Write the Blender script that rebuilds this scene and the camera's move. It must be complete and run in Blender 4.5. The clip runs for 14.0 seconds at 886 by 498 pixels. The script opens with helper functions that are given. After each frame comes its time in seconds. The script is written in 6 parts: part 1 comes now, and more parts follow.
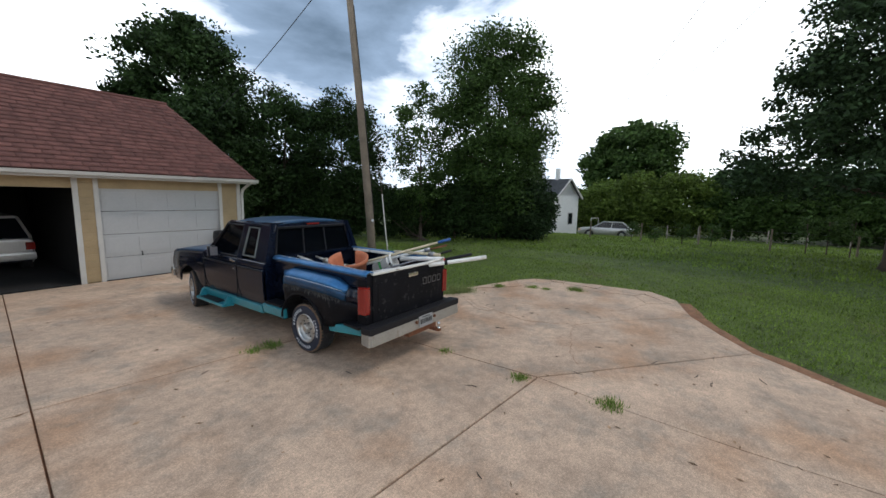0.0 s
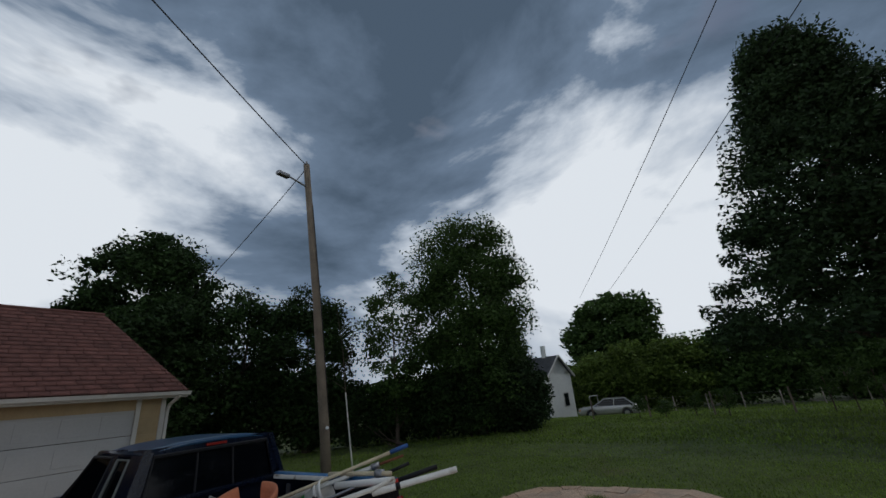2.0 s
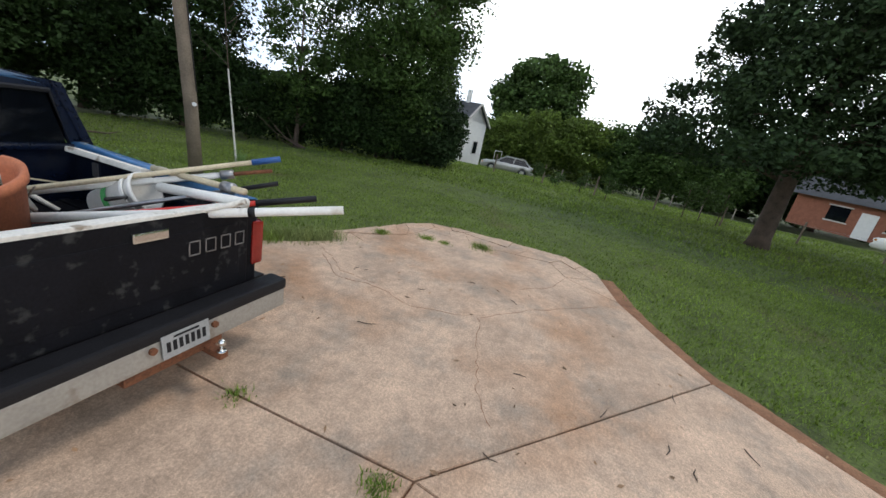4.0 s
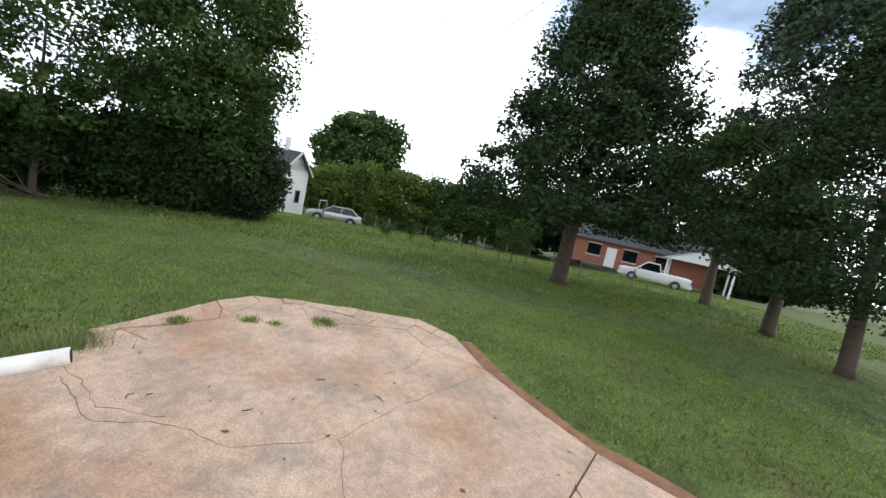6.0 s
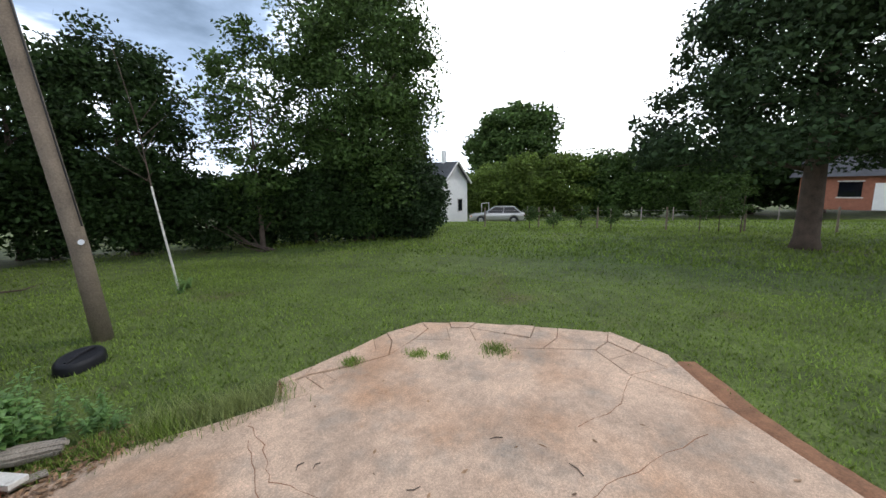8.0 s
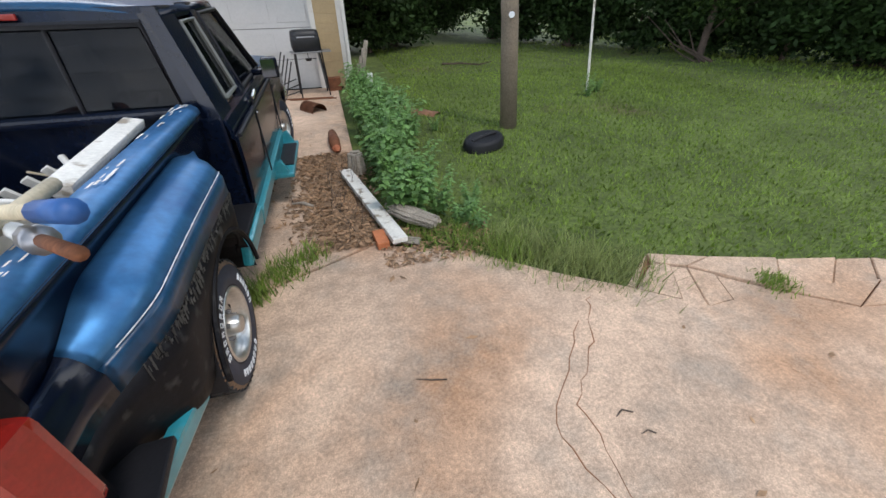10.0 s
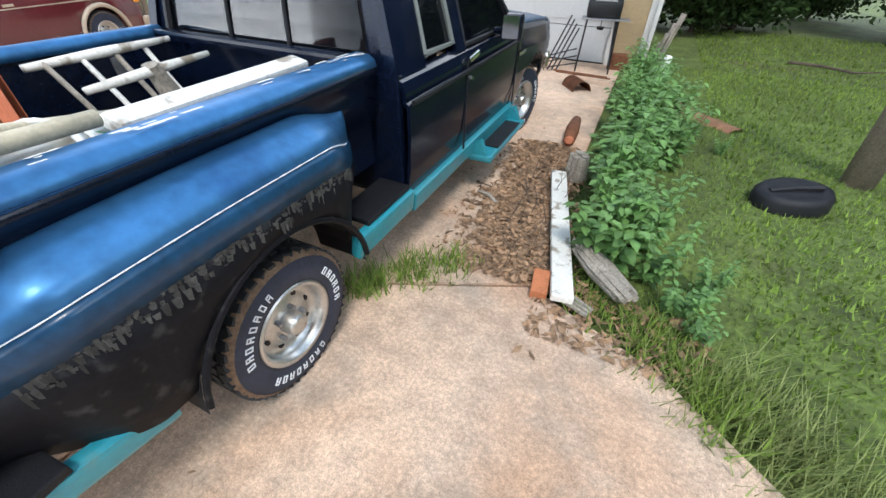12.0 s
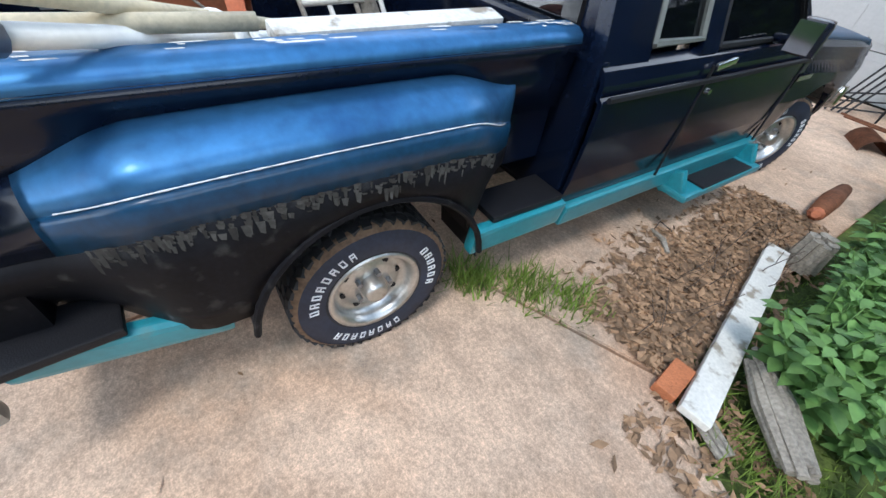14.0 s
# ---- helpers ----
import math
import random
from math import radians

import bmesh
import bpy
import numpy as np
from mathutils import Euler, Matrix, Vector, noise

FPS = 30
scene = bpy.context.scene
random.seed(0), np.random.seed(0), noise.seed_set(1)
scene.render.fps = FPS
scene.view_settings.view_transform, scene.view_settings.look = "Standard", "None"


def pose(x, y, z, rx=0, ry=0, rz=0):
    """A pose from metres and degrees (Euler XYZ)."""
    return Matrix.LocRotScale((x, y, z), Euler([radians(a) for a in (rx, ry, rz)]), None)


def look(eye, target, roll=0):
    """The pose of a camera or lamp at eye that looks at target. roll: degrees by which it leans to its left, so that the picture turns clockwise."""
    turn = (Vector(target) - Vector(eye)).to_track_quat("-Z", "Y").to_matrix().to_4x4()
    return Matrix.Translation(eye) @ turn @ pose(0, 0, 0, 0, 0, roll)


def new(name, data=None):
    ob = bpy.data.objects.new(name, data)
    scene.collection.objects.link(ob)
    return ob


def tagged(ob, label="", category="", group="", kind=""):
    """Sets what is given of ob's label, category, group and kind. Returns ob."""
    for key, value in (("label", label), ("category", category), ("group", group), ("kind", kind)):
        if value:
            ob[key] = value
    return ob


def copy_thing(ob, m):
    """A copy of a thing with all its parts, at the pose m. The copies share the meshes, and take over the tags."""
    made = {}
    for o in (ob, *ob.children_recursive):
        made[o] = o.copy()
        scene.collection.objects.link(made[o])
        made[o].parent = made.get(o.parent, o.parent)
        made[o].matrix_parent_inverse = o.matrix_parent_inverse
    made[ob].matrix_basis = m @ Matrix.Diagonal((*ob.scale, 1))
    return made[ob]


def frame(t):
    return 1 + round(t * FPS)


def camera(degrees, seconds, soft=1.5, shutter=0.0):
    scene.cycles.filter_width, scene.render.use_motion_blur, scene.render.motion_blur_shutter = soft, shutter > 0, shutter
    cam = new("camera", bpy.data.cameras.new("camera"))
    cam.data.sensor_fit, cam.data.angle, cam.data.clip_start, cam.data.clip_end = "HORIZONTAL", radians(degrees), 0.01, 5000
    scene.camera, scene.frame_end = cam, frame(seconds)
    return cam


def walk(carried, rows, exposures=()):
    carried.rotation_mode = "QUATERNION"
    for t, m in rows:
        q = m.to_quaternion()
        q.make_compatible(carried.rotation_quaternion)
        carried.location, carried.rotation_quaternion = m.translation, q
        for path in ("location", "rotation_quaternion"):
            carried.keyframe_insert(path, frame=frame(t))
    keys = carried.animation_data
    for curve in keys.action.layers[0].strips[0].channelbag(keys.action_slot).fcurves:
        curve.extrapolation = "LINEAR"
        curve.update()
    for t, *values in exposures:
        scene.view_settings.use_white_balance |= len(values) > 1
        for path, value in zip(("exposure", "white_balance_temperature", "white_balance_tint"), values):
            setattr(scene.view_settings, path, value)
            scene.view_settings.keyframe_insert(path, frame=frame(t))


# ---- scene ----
cam = camera(98.0, 14.0)
PATH = [
    (0, (-4.052, -4.504, 2.198), (-2.433, -3.362, 1.929), 1.3),
    (0.5, (-3.661, -4.350, 2.231), (-2.173, -3.019, 2.356), -4.4),
    (1, (-3.375, -4.176, 2.235), (-1.848, -2.903, 2.455), 0.5),
    (1.5, (-3.101, -4.251, 2.142), (-1.556, -3.105, 2.688), -3.0),
    (2, (-2.791, -4.161, 2.093), (-1.197, -3.165, 2.775), -4.9),
    (2.5, (-2.394, -3.977, 2.118), (-0.654, -2.992, 2.150), 8.6),
    (2.7, (-2.232, -3.900, 2.124), (-0.489, -2.939, 1.930), 10.1),
    (4.8, (-1.080, -3.153, 2.024), (0.726, -2.833, 1.226), 6.1),
    (5, (-1.045, -3.153, 2.082), (0.809, -2.932, 1.362), 2.6),
    (5.5, (-0.947, -2.841, 2.097), (1.037, -3.031, 1.924), 12.4),
    (6, (-0.437, -2.827, 2.088), (1.543, -3.019, 1.881), 12.3),
    (6.5, (-0.045, -2.922, 2.099), (1.925, -2.835, 1.764), 1.7),
    (7, (0.150, -2.794, 2.129), (2.105, -2.463, 1.869), 7.8),
    (7.5, (0.391, -2.791, 2.142), (2.337, -2.404, 1.886), 3.4),
    (8, (0.628, -2.809, 2.160), (2.490, -2.156, 1.832), -1.0),
    (8.5, (0.978, -2.496, 2.077), (2.563, -1.372, 1.603), 7.7),
    (9, (1.256, -2.148, 1.917), (2.474, -0.746, 1.175), 5.7),
    (9.2, (1.329, -2.061, 1.900), (2.381, -0.604, 1.022), 4.5),
    (11.3, (1.914, -1.036, 1.696), (1.579, 0.497, 0.456), 4.0),
    (11.5, (1.814, -0.944, 1.689), (1.484, 0.568, 0.421), 9.1),
    (12, (1.983, -0.747, 1.678), (1.325, 0.672, 0.432), 1.2),
    (12.5, (2.128, -0.573, 1.683), (1.149, 0.707, 0.499), -5.6),
    (13, (1.953, -0.523, 1.662), (0.880, 0.619, 0.419), 6.8),
    (13.5, (1.836, -0.511, 1.613), (0.735, 0.496, 0.281), 11.5),
    (14, (1.902, -0.417, 1.590), (0.736, 0.464, 0.225), 7.5),
]
walk(cam, [(t, look(eye, target, roll)) for t, eye, target, roll in PATH],
     exposures=[(0, -0.4, 6500, 10), (0.5, -1.3, 6300, 10), (1.0, -1.62, 6300, 10), (1.5, -1.65, 6350, 10), (2.2, -1.75, 6400, 10), (2.7, -1.4, 6450, 10), (5.0, 0.35, 6750, 13), (7.0, 0.2, 6600, 14), (9.0, 0.15, 6650, 14), (11.5, 1.0, 6400, 10), (12.5, 0.98, 6350, 10), (14.0, 0.8, 6100, 10)])

# ---- world and sun ----
world = bpy.data.worlds.new("cloudy_sky")
scene.world = world
world.use_nodes = True


def build_sky():
    nt = world.node_tree
    n, l = nt.nodes, nt.links
    n.clear()
    out = n.new("ShaderNodeOutputWorld")
    bg = n.new("ShaderNodeBackground")
    bg2 = n.new("ShaderNodeBackground")
    sky = n.new("ShaderNodeTexSky")
    sky.sky_type = "NISHITA"
    sky.sun_disc = False
    sky.sun_elevation, sky.sun_rotation = radians(52), radians(70)
    tc = n.new("ShaderNodeTexCoord")
    mp = n.new("ShaderNodeMapping")
    mp.inputs["Scale"].default_value = (1.0, 1.0, 1.9)
    mp.inputs["Location"].default_value = SKY_SHIFT
    no = n.new("ShaderNodeTexNoise")
    no.inputs["Scale"].default_value = 1.55
    no.inputs["Detail"].default_value = 7
    no.inputs["Roughness"].default_value = 0.57
    no.inputs["Distortion"].default_value = 0.35
    ramp = n.new("ShaderNodeValToRGB")
    e = ramp.color_ramp.elements
    e[0].position, e[0].color = 0.34, (0.085, 0.125, 0.18, 1)
    e[1].position, e[1].color = 0.62, (0.9, 0.95, 1.0, 1)
    m = e.new(0.47)
    m.color = (0.17, 0.235, 0.33, 1)
    m = e.new(0.54)
    m.color = (0.56, 0.63, 0.72, 1)
    cover = n.new("ShaderNodeValToRGB")
    cover.color_ramp.elements[0].position = 0.62
    cover.color_ramp.elements[1].position = 0.72
    no2 = n.new("ShaderNodeTexNoise")
    no2.inputs["Scale"].default_value = 2.3
    no2.inputs["Detail"].default_value = 5
    mix = n.new("ShaderNodeMixShader")
    l.new(tc.outputs["Generated"], mp.inputs["Vector"])
    l.new(mp.outputs["Vector"], no.inputs["Vector"])
    l.new(mp.outputs["Vector"], no2.inputs["Vector"])
    sep = n.new("ShaderNodeSeparateXYZ")
    l.new(tc.outputs["Generated"], sep.inputs["Vector"])
    rise = n.new("ShaderNodeMath")
    rise.operation = "MULTIPLY_ADD"
    rise.inputs[1].default_value, rise.inputs[2].default_value = -0.27, 0.125
    l.new(sep.outputs["Z"], rise.inputs[0])
    total = n.new("ShaderNodeMath")
    l.new(no.outputs["Fac"], total.inputs[0])
    l.new(rise.outputs[0], total.inputs[1])
    value = total.outputs[0]
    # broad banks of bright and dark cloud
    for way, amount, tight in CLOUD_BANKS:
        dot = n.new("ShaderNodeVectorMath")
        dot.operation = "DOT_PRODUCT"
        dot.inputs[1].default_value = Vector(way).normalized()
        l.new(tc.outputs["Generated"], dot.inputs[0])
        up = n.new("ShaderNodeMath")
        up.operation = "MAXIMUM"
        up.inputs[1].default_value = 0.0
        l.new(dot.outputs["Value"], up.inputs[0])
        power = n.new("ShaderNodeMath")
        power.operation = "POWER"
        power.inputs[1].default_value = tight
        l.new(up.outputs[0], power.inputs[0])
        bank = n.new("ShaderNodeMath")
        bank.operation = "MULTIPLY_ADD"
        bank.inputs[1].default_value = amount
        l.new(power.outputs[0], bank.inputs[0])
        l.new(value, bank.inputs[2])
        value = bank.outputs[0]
    l.new(value, ramp.inputs["Fac"])
    l.new(no2.outputs["Fac"], cover.inputs["Fac"])
    l.new(ramp.outputs["Color"], bg.inputs["Color"])
    bg.inputs["Strength"].default_value = 2.7
    l.new(sky.outputs["Color"], bg2.inputs["Color"])
    bg2.inputs["Strength"].default_value = 0.13
    l.new(cover.outputs["Color"], mix.inputs["Fac"])
    l.new(bg.outputs["Background"], mix.inputs[1])
    l.new(bg2.outputs["Background"], mix.inputs[2])
    l.new(mix.outputs["Shader"], out.inputs["Surface"])


SKY_SHIFT = (0.3, 0.1, 0.0)
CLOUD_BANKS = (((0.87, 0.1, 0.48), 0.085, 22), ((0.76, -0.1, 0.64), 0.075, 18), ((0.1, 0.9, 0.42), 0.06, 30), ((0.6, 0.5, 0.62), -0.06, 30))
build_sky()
sun = new("sun", bpy.data.lights.new("sun", "SUN"))
sun.data.energy, sun.data.angle, sun.data.color = 1.3, radians(14), (1.0, 0.96, 0.9)
sun.matrix_world = look((6, -10, 20), (0, 0, 0))


# ---- materials ----
def material(name, color, rough=0.6, metal=0.0, vary=0.25, scale=4.0, fine=40.0, bump=0.0, bump_scale=60.0,
             stain=None, stain_at=(0.52, 0.68), stain_scale=1.2, coat=0.0, island=0.0, transmission=0.0, rnd=0.0, sub=0.0, spec=0.5, second=None):
    """Principled surface with variation at two scales, an optional stain colour and relief."""
    m = bpy.data.materials.new(name)
    m.use_nodes = True
    n, l = m.node_tree.nodes, m.node_tree.links
    p = n["Principled BSDF"]
    tc = n.new("ShaderNodeTexCoord")
    geo = n.new("ShaderNodeNewGeometry")
    a, b = n.new("ShaderNodeTexNoise"), n.new("ShaderNodeTexNoise")
    a.inputs["Scale"].default_value, a.inputs["Detail"].default_value = scale, 5
    b.inputs["Scale"].default_value, b.inputs["Detail"].default_value = fine, 4
    l.new(geo.outputs["Position"], a.inputs["Vector"])
    l.new(geo.outputs["Position"], b.inputs["Vector"])
    add = n.new("ShaderNodeMath")
    add.operation = "ADD"
    l.new(a.outputs["Fac"], add.inputs[0])
    l.new(b.outputs["Fac"], add.inputs[1])
    rng = n.new("ShaderNodeMapRange")
    rng.inputs["From Min"].default_value, rng.inputs["From Max"].default_value = 0.7, 1.3
    rng.inputs["To Min"].default_value, rng.inputs["To Max"].default_value = 1 - vary, 1 + vary
    l.new(add.outputs[0], rng.inputs["Value"])
    value = rng.outputs["Result"]
    for amount, node, socket in ((island, geo, "Random Per Island"), (rnd, None, "Random")):
        if amount:
            src = node or n.new("ShaderNodeObjectInfo")
            r2 = n.new("ShaderNodeMapRange")
            r2.inputs["To Min"].default_value, r2.inputs["To Max"].default_value = 1 - amount, 1 + amount
            l.new(src.outputs[socket], r2.inputs["Value"])
            mu = n.new("ShaderNodeMath")
            mu.operation = "MULTIPLY"
            l.new(value, mu.inputs[0])
            l.new(r2.outputs["Result"], mu.inputs[1])
            value = mu.outputs[0]
    sc = n.new("ShaderNodeVectorMath")
    sc.operation = "SCALE"
    sc.inputs[0].default_value = color
    l.new(value, sc.inputs["Scale"])
    col = sc.outputs["Vector"]
    if stain:
        s = n.new("ShaderNodeTexNoise")
        s.inputs["Scale"].default_value, s.inputs["Detail"].default_value = stain_scale, 6
        l.new(geo.outputs["Position"], s.inputs["Vector"])
        r = n.new("ShaderNodeMapRange")
        r.inputs["From Min"].default_value, r.inputs["From Max"].default_value = stain_at
        l.new(s.outputs["Fac"], r.inputs["Value"])
        mx = n.new("ShaderNodeMix")
        mx.data_type = "RGBA"
        l.new(r.outputs["Result"], mx.inputs["Factor"])
        l.new(col, mx.inputs["A"])
        mx.inputs["B"].default_value = (*stain, 1)
        col = mx.outputs["Result"]
    if second:
        s2 = n.new("ShaderNodeTexNoise")
        s2.inputs["Scale"].default_value, s2.inputs["Detail"].default_value, s2.inputs["Roughness"].default_value = 1.6, 9, 0.68
        l.new(geo.outputs["Position"], s2.inputs["Vector"])
        r3 = n.new("ShaderNodeMapRange")
        r3.inputs["From Min"].default_value, r3.inputs["From Max"].default_value = 0.5, 0.78
        l.new(s2.outputs["Fac"], r3.inputs["Value"])
        mx2 = n.new("ShaderNodeMix")
        mx2.data_type = "RGBA"
        l.new(r3.outputs["Result"], mx2.inputs["Factor"])
        l.new(col, mx2.inputs["A"])
        mx2.inputs["B"].default_value = (*second, 1)
        col = mx2.outputs["Result"]
    l.new(col, p.inputs["Base Color"])
    p.inputs["Roughness"].default_value, p.inputs["Metallic"].default_value = rough, metal
    p.inputs["Coat Weight"].default_value = coat
    p.inputs["Specular IOR Level"].default_value = spec
    p.inputs["Coat Roughness"].default_value = 0.08
    p.inputs["Transmission Weight"].default_value = transmission
    if sub:
        tr = n.new("ShaderNodeBsdfTranslucent")
        l.new(col, tr.inputs["Color"])
        ms = n.new("ShaderNodeMixShader")
        ms.inputs["Fac"].default_value = sub
        l.new(p.outputs["BSDF"], ms.inputs[1])
        l.new(tr.outputs["BSDF"], ms.inputs[2])
        l.new(ms.outputs["Shader"], n["Material Output"].inputs["Surface"])
    if bump:
        c = n.new("ShaderNodeTexNoise")
        c.inputs["Scale"].default_value, c.inputs["Detail"].default_value = bump_scale, 5
        l.new(geo.outputs["Position"], c.inputs["Vector"])
        bp = n.new("ShaderNodeBump")
        bp.inputs["Strength"].default_value, bp.inputs["Distance"].default_value = bump, 0.01
        l.new(c.outputs["Fac"], bp.inputs["Height"])
        l.new(bp.outputs["Normal"], p.inputs["Normal"])
    return m


CONCRETE = material("concrete", (0.55, 0.385, 0.27), 0.85, vary=0.3, scale=1.1, fine=130, bump=0.16, bump_scale=300, stain=(0.4, 0.19, 0.08), stain_at=(0.5, 0.84), stain_scale=0.7, rnd=0.05, second=(0.27, 0.235, 0.19))


def speckle(mat, layers):
    """Multiplies a surface's colour by fine mottling: (scale, darkest, lightest) for each layer."""
    n, l = mat.node_tree.nodes, mat.node_tree.links
    p = n["Principled BSDF"]
    geo = n.new("ShaderNodeNewGeometry")
    for scale, low, high in layers:
        col = p.inputs["Base Color"].links[0].from_socket
        no = n.new("ShaderNodeTexNoise")
        no.inputs["Scale"].default_value, no.inputs["Detail"].default_value, no.inputs["Roughness"].default_value = scale, 3, 0.65
        l.new(geo.outputs["Position"], no.inputs["Vector"])
        r = n.new("ShaderNodeMapRange")
        r.inputs["From Min"].default_value, r.inputs["From Max"].default_value = 0.36, 0.64
        r.inputs["To Min"].default_value, r.inputs["To Max"].default_value = low, high
        l.new(no.outputs["Fac"], r.inputs["Value"])
        sc = n.new("ShaderNodeVectorMath")
        sc.operation = "SCALE"
        l.new(col, sc.inputs[0])
        l.new(r.outputs["Result"], sc.inputs["Scale"])
        l.new(sc.outputs["Vector"], p.inputs["Base Color"])


speckle(CONCRETE, ((9, 0.86, 1.1), (48, 0.8, 1.16), (150, 0.84, 1.14)))
SOIL = material("clay_soil", (0.25, 0.12, 0.062), 0.95, vary=0.35, scale=6, fine=60, bump=0.8, bump_scale=50)
LAWN = material("lawn_ground", (0.088, 0.12, 0.024), 0.95, vary=0.4, scale=0.8, fine=25, bump=0.8, bump_scale=30, stain=(0.12, 0.085, 0.04), stain_at=(0.6, 0.76), stain_scale=0.35)
PLATE = material("dull_plate_enamel", (0.3, 0.3, 0.29), 0.5, vary=0.15, scale=9, fine=60)
speckle(LAWN, ((3, 0.7, 1.2), (22, 0.65, 1.25)))
BLADE = material("grass_blades", (0.16, 0.235, 0.032), 0.7, vary=0.35, scale=0.6, fine=14, island=0.4, sub=0.25)
DRYBLADE = material("tall_dry_grass", (0.24, 0.28, 0.09), 0.7, vary=0.3, scale=2, fine=20, island=0.35, sub=0.25)
WEED = material("weed_leaves", (0.155, 0.285, 0.08), 0.5, vary=0.25, scale=4, fine=30, island=0.35, sub=0.3)
LEAF_DARK = material("dark_tree_leaves", (0.026, 0.05, 0.014), 0.65, vary=0.45, scale=0.5, fine=6, island=0.5, sub=0.15, spec=0.15)
LEAF_MID = material("mid_tree_leaves", (0.058, 0.102, 0.026), 0.6, vary=0.35, scale=0.5, fine=6, island=0.5, sub=0.25, spec=0.15)
LEAF_LIGHT = material("light_bush_leaves", (0.105, 0.155, 0.03), 0.6, vary=0.35, scale=0.4, fine=5, island=0.45, sub=0.3, spec=0.15)
LEAF_GREY = material("grey_green_leaves", (0.055, 0.085, 0.05), 0.6, vary=0.35, scale=0.5, fine=6, island=0.5, sub=0.2, spec=0.2)
LEAF_CEDAR = material("cedar_needles", (0.03, 0.053, 0.02), 0.7, vary=0.4, scale=0.7, fine=8, island=0.5, sub=0.12, spec=0.15)
BARK = material("bark", (0.085, 0.06, 0.045), 0.9, vary=0.4, scale=5, fine=40, bump=1.0, bump_scale=35)
POLE_WOOD = material("weathered_pole_wood", (0.19, 0.15, 0.11), 0.85, vary=0.35, scale=3, fine=50, bump=0.6, bump_scale=60)
OLD_WOOD = material("grey_weathered_wood", (0.3, 0.26, 0.21), 0.9, vary=0.4, scale=8, fine=70, bump=0.7, bump_scale=80)
WHITE_WOOD = material("flaking_white_paint", (0.66, 0.63, 0.57), 0.7, vary=0.15, scale=6, fine=60, stain=(0.3, 0.25, 0.19), stain_at=(0.58, 0.66), stain_scale=9)
SHINGLE = material("red_brown_shingles", (0.15, 0.062, 0.05), 0.9, vary=0.25, scale=3, fine=70, island=0.18, bump=0.4, bump_scale=120)
SIDING = material("tan_siding", (0.38, 0.28, 0.155), 0.7, vary=0.12, scale=3, fine=40)
TRIM = material("white_trim_paint", (0.52, 0.5, 0.46), 0.55, vary=0.1, scale=3, fine=40, stain=(0.38, 0.3, 0.22), stain_at=(0.66, 0.8), stain_scale=3)
GARAGE_DOOR = material("white_garage_door", (0.43, 0.43, 0.42), 0.5, vary=0.06, scale=1.5, fine=30)
# near-black base colour holds the shade inside the garage bay
SHADED_IN = material("garage_inside_shade", (0.014, 0.013, 0.012), 0.9, vary=0.3)
NAVY = material("navy_car_paint", (0.003, 0.006, 0.016), 0.2, vary=0.3, scale=2.5, fine=30, coat=0.12, spec=0.25, stain=(0.012, 0.014, 0.02), stain_at=(0.55, 0.75), stain_scale=3)
# faded blue, raised above the navy because reflected sky is mixed into it
NAVY_TOP = material("faded_sky_lit_blue_paint", (0.045, 0.165, 0.35), 0.43, 0.6, vary=0.25, scale=3, fine=25, coat=0.1, spec=0.4, stain=(0.015, 0.07, 0.2), stain_at=(0.55, 0.8), stain_scale=2.5)
BLACK_PAINT = material("matt_black_worn_paint", (0.006, 0.006, 0.008), 0.55, vary=0.4, scale=5, fine=60, spec=0.14, stain=(0.035, 0.035, 0.034), stain_at=(0.6, 0.72), stain_scale=14)
TEAL = material("teal_paint", (0.02, 0.22, 0.27), 0.35, vary=0.15, scale=4, fine=30, coat=0.4, stain=(0.12, 0.17, 0.13), stain_at=(0.62, 0.75), stain_scale=4)
RUBBER = material("tyre_rubber", (0.022, 0.022, 0.023), 0.8, vary=0.3, scale=10, fine=60)
RUBBER_BROWN = material("muddy_tyre_edge", (0.16, 0.1, 0.06), 0.9, vary=0.4, scale=14, fine=60)
SIDEWALL = material("sidewall_rubber", (0.016, 0.022, 0.04), 0.6, vary=0.3, scale=10, fine=60)
LETTER_WHITE = material("raised_white_rubber", (0.7, 0.72, 0.74), 0.6, vary=0.1)
ALLOY = material("aluminium_rim", (0.55, 0.54, 0.51), 0.33, 0.9, vary=0.15, scale=10, fine=60, stain=(0.25, 0.2, 0.15), stain_at=(0.58, 0.75), stain_scale=12)
CHROME = material("chrome", (0.72, 0.72, 0.7), 0.18, 1.0, vary=0.08, scale=6, fine=40, stain=(0.3, 0.22, 0.15), stain_at=(0.68, 0.8), stain_scale=8)
BUMPER_WHITE = material("dull_chrome_bumper", (0.38, 0.36, 0.32), 0.38, 0.5, vary=0.15, scale=5, fine=50, stain=(0.2, 0.15, 0.1), stain_at=(0.6, 0.75), stain_scale=6)
BLACK_PLASTIC = material("black_plastic", (0.009, 0.009, 0.011), 0.55, spec=0.3, vary=0.3, scale=8, fine=80, bump=0.15, bump_scale=200)
TAIL_RED = material("red_lens", (0.22, 0.012, 0.008), 0.18, vary=0.15, scale=12, fine=80, coat=0.5)
GLASS = material("tinted_glass", (0.006, 0.008, 0.012), 0.04, vary=0.02, spec=0.25, transmission=0.12)
GREY_IN = material("grey_cloth_interior", (0.035, 0.037, 0.045), 0.9, vary=0.3)
RUST = material("rusty_steel", (0.17, 0.065, 0.03), 0.85, 0.2, vary=0.4, scale=10, fine=60)
BLACK_STEEL = material("black_steel", (0.012, 0.012, 0.013), 0.45, 0.3, vary=0.3, scale=8, fine=60)
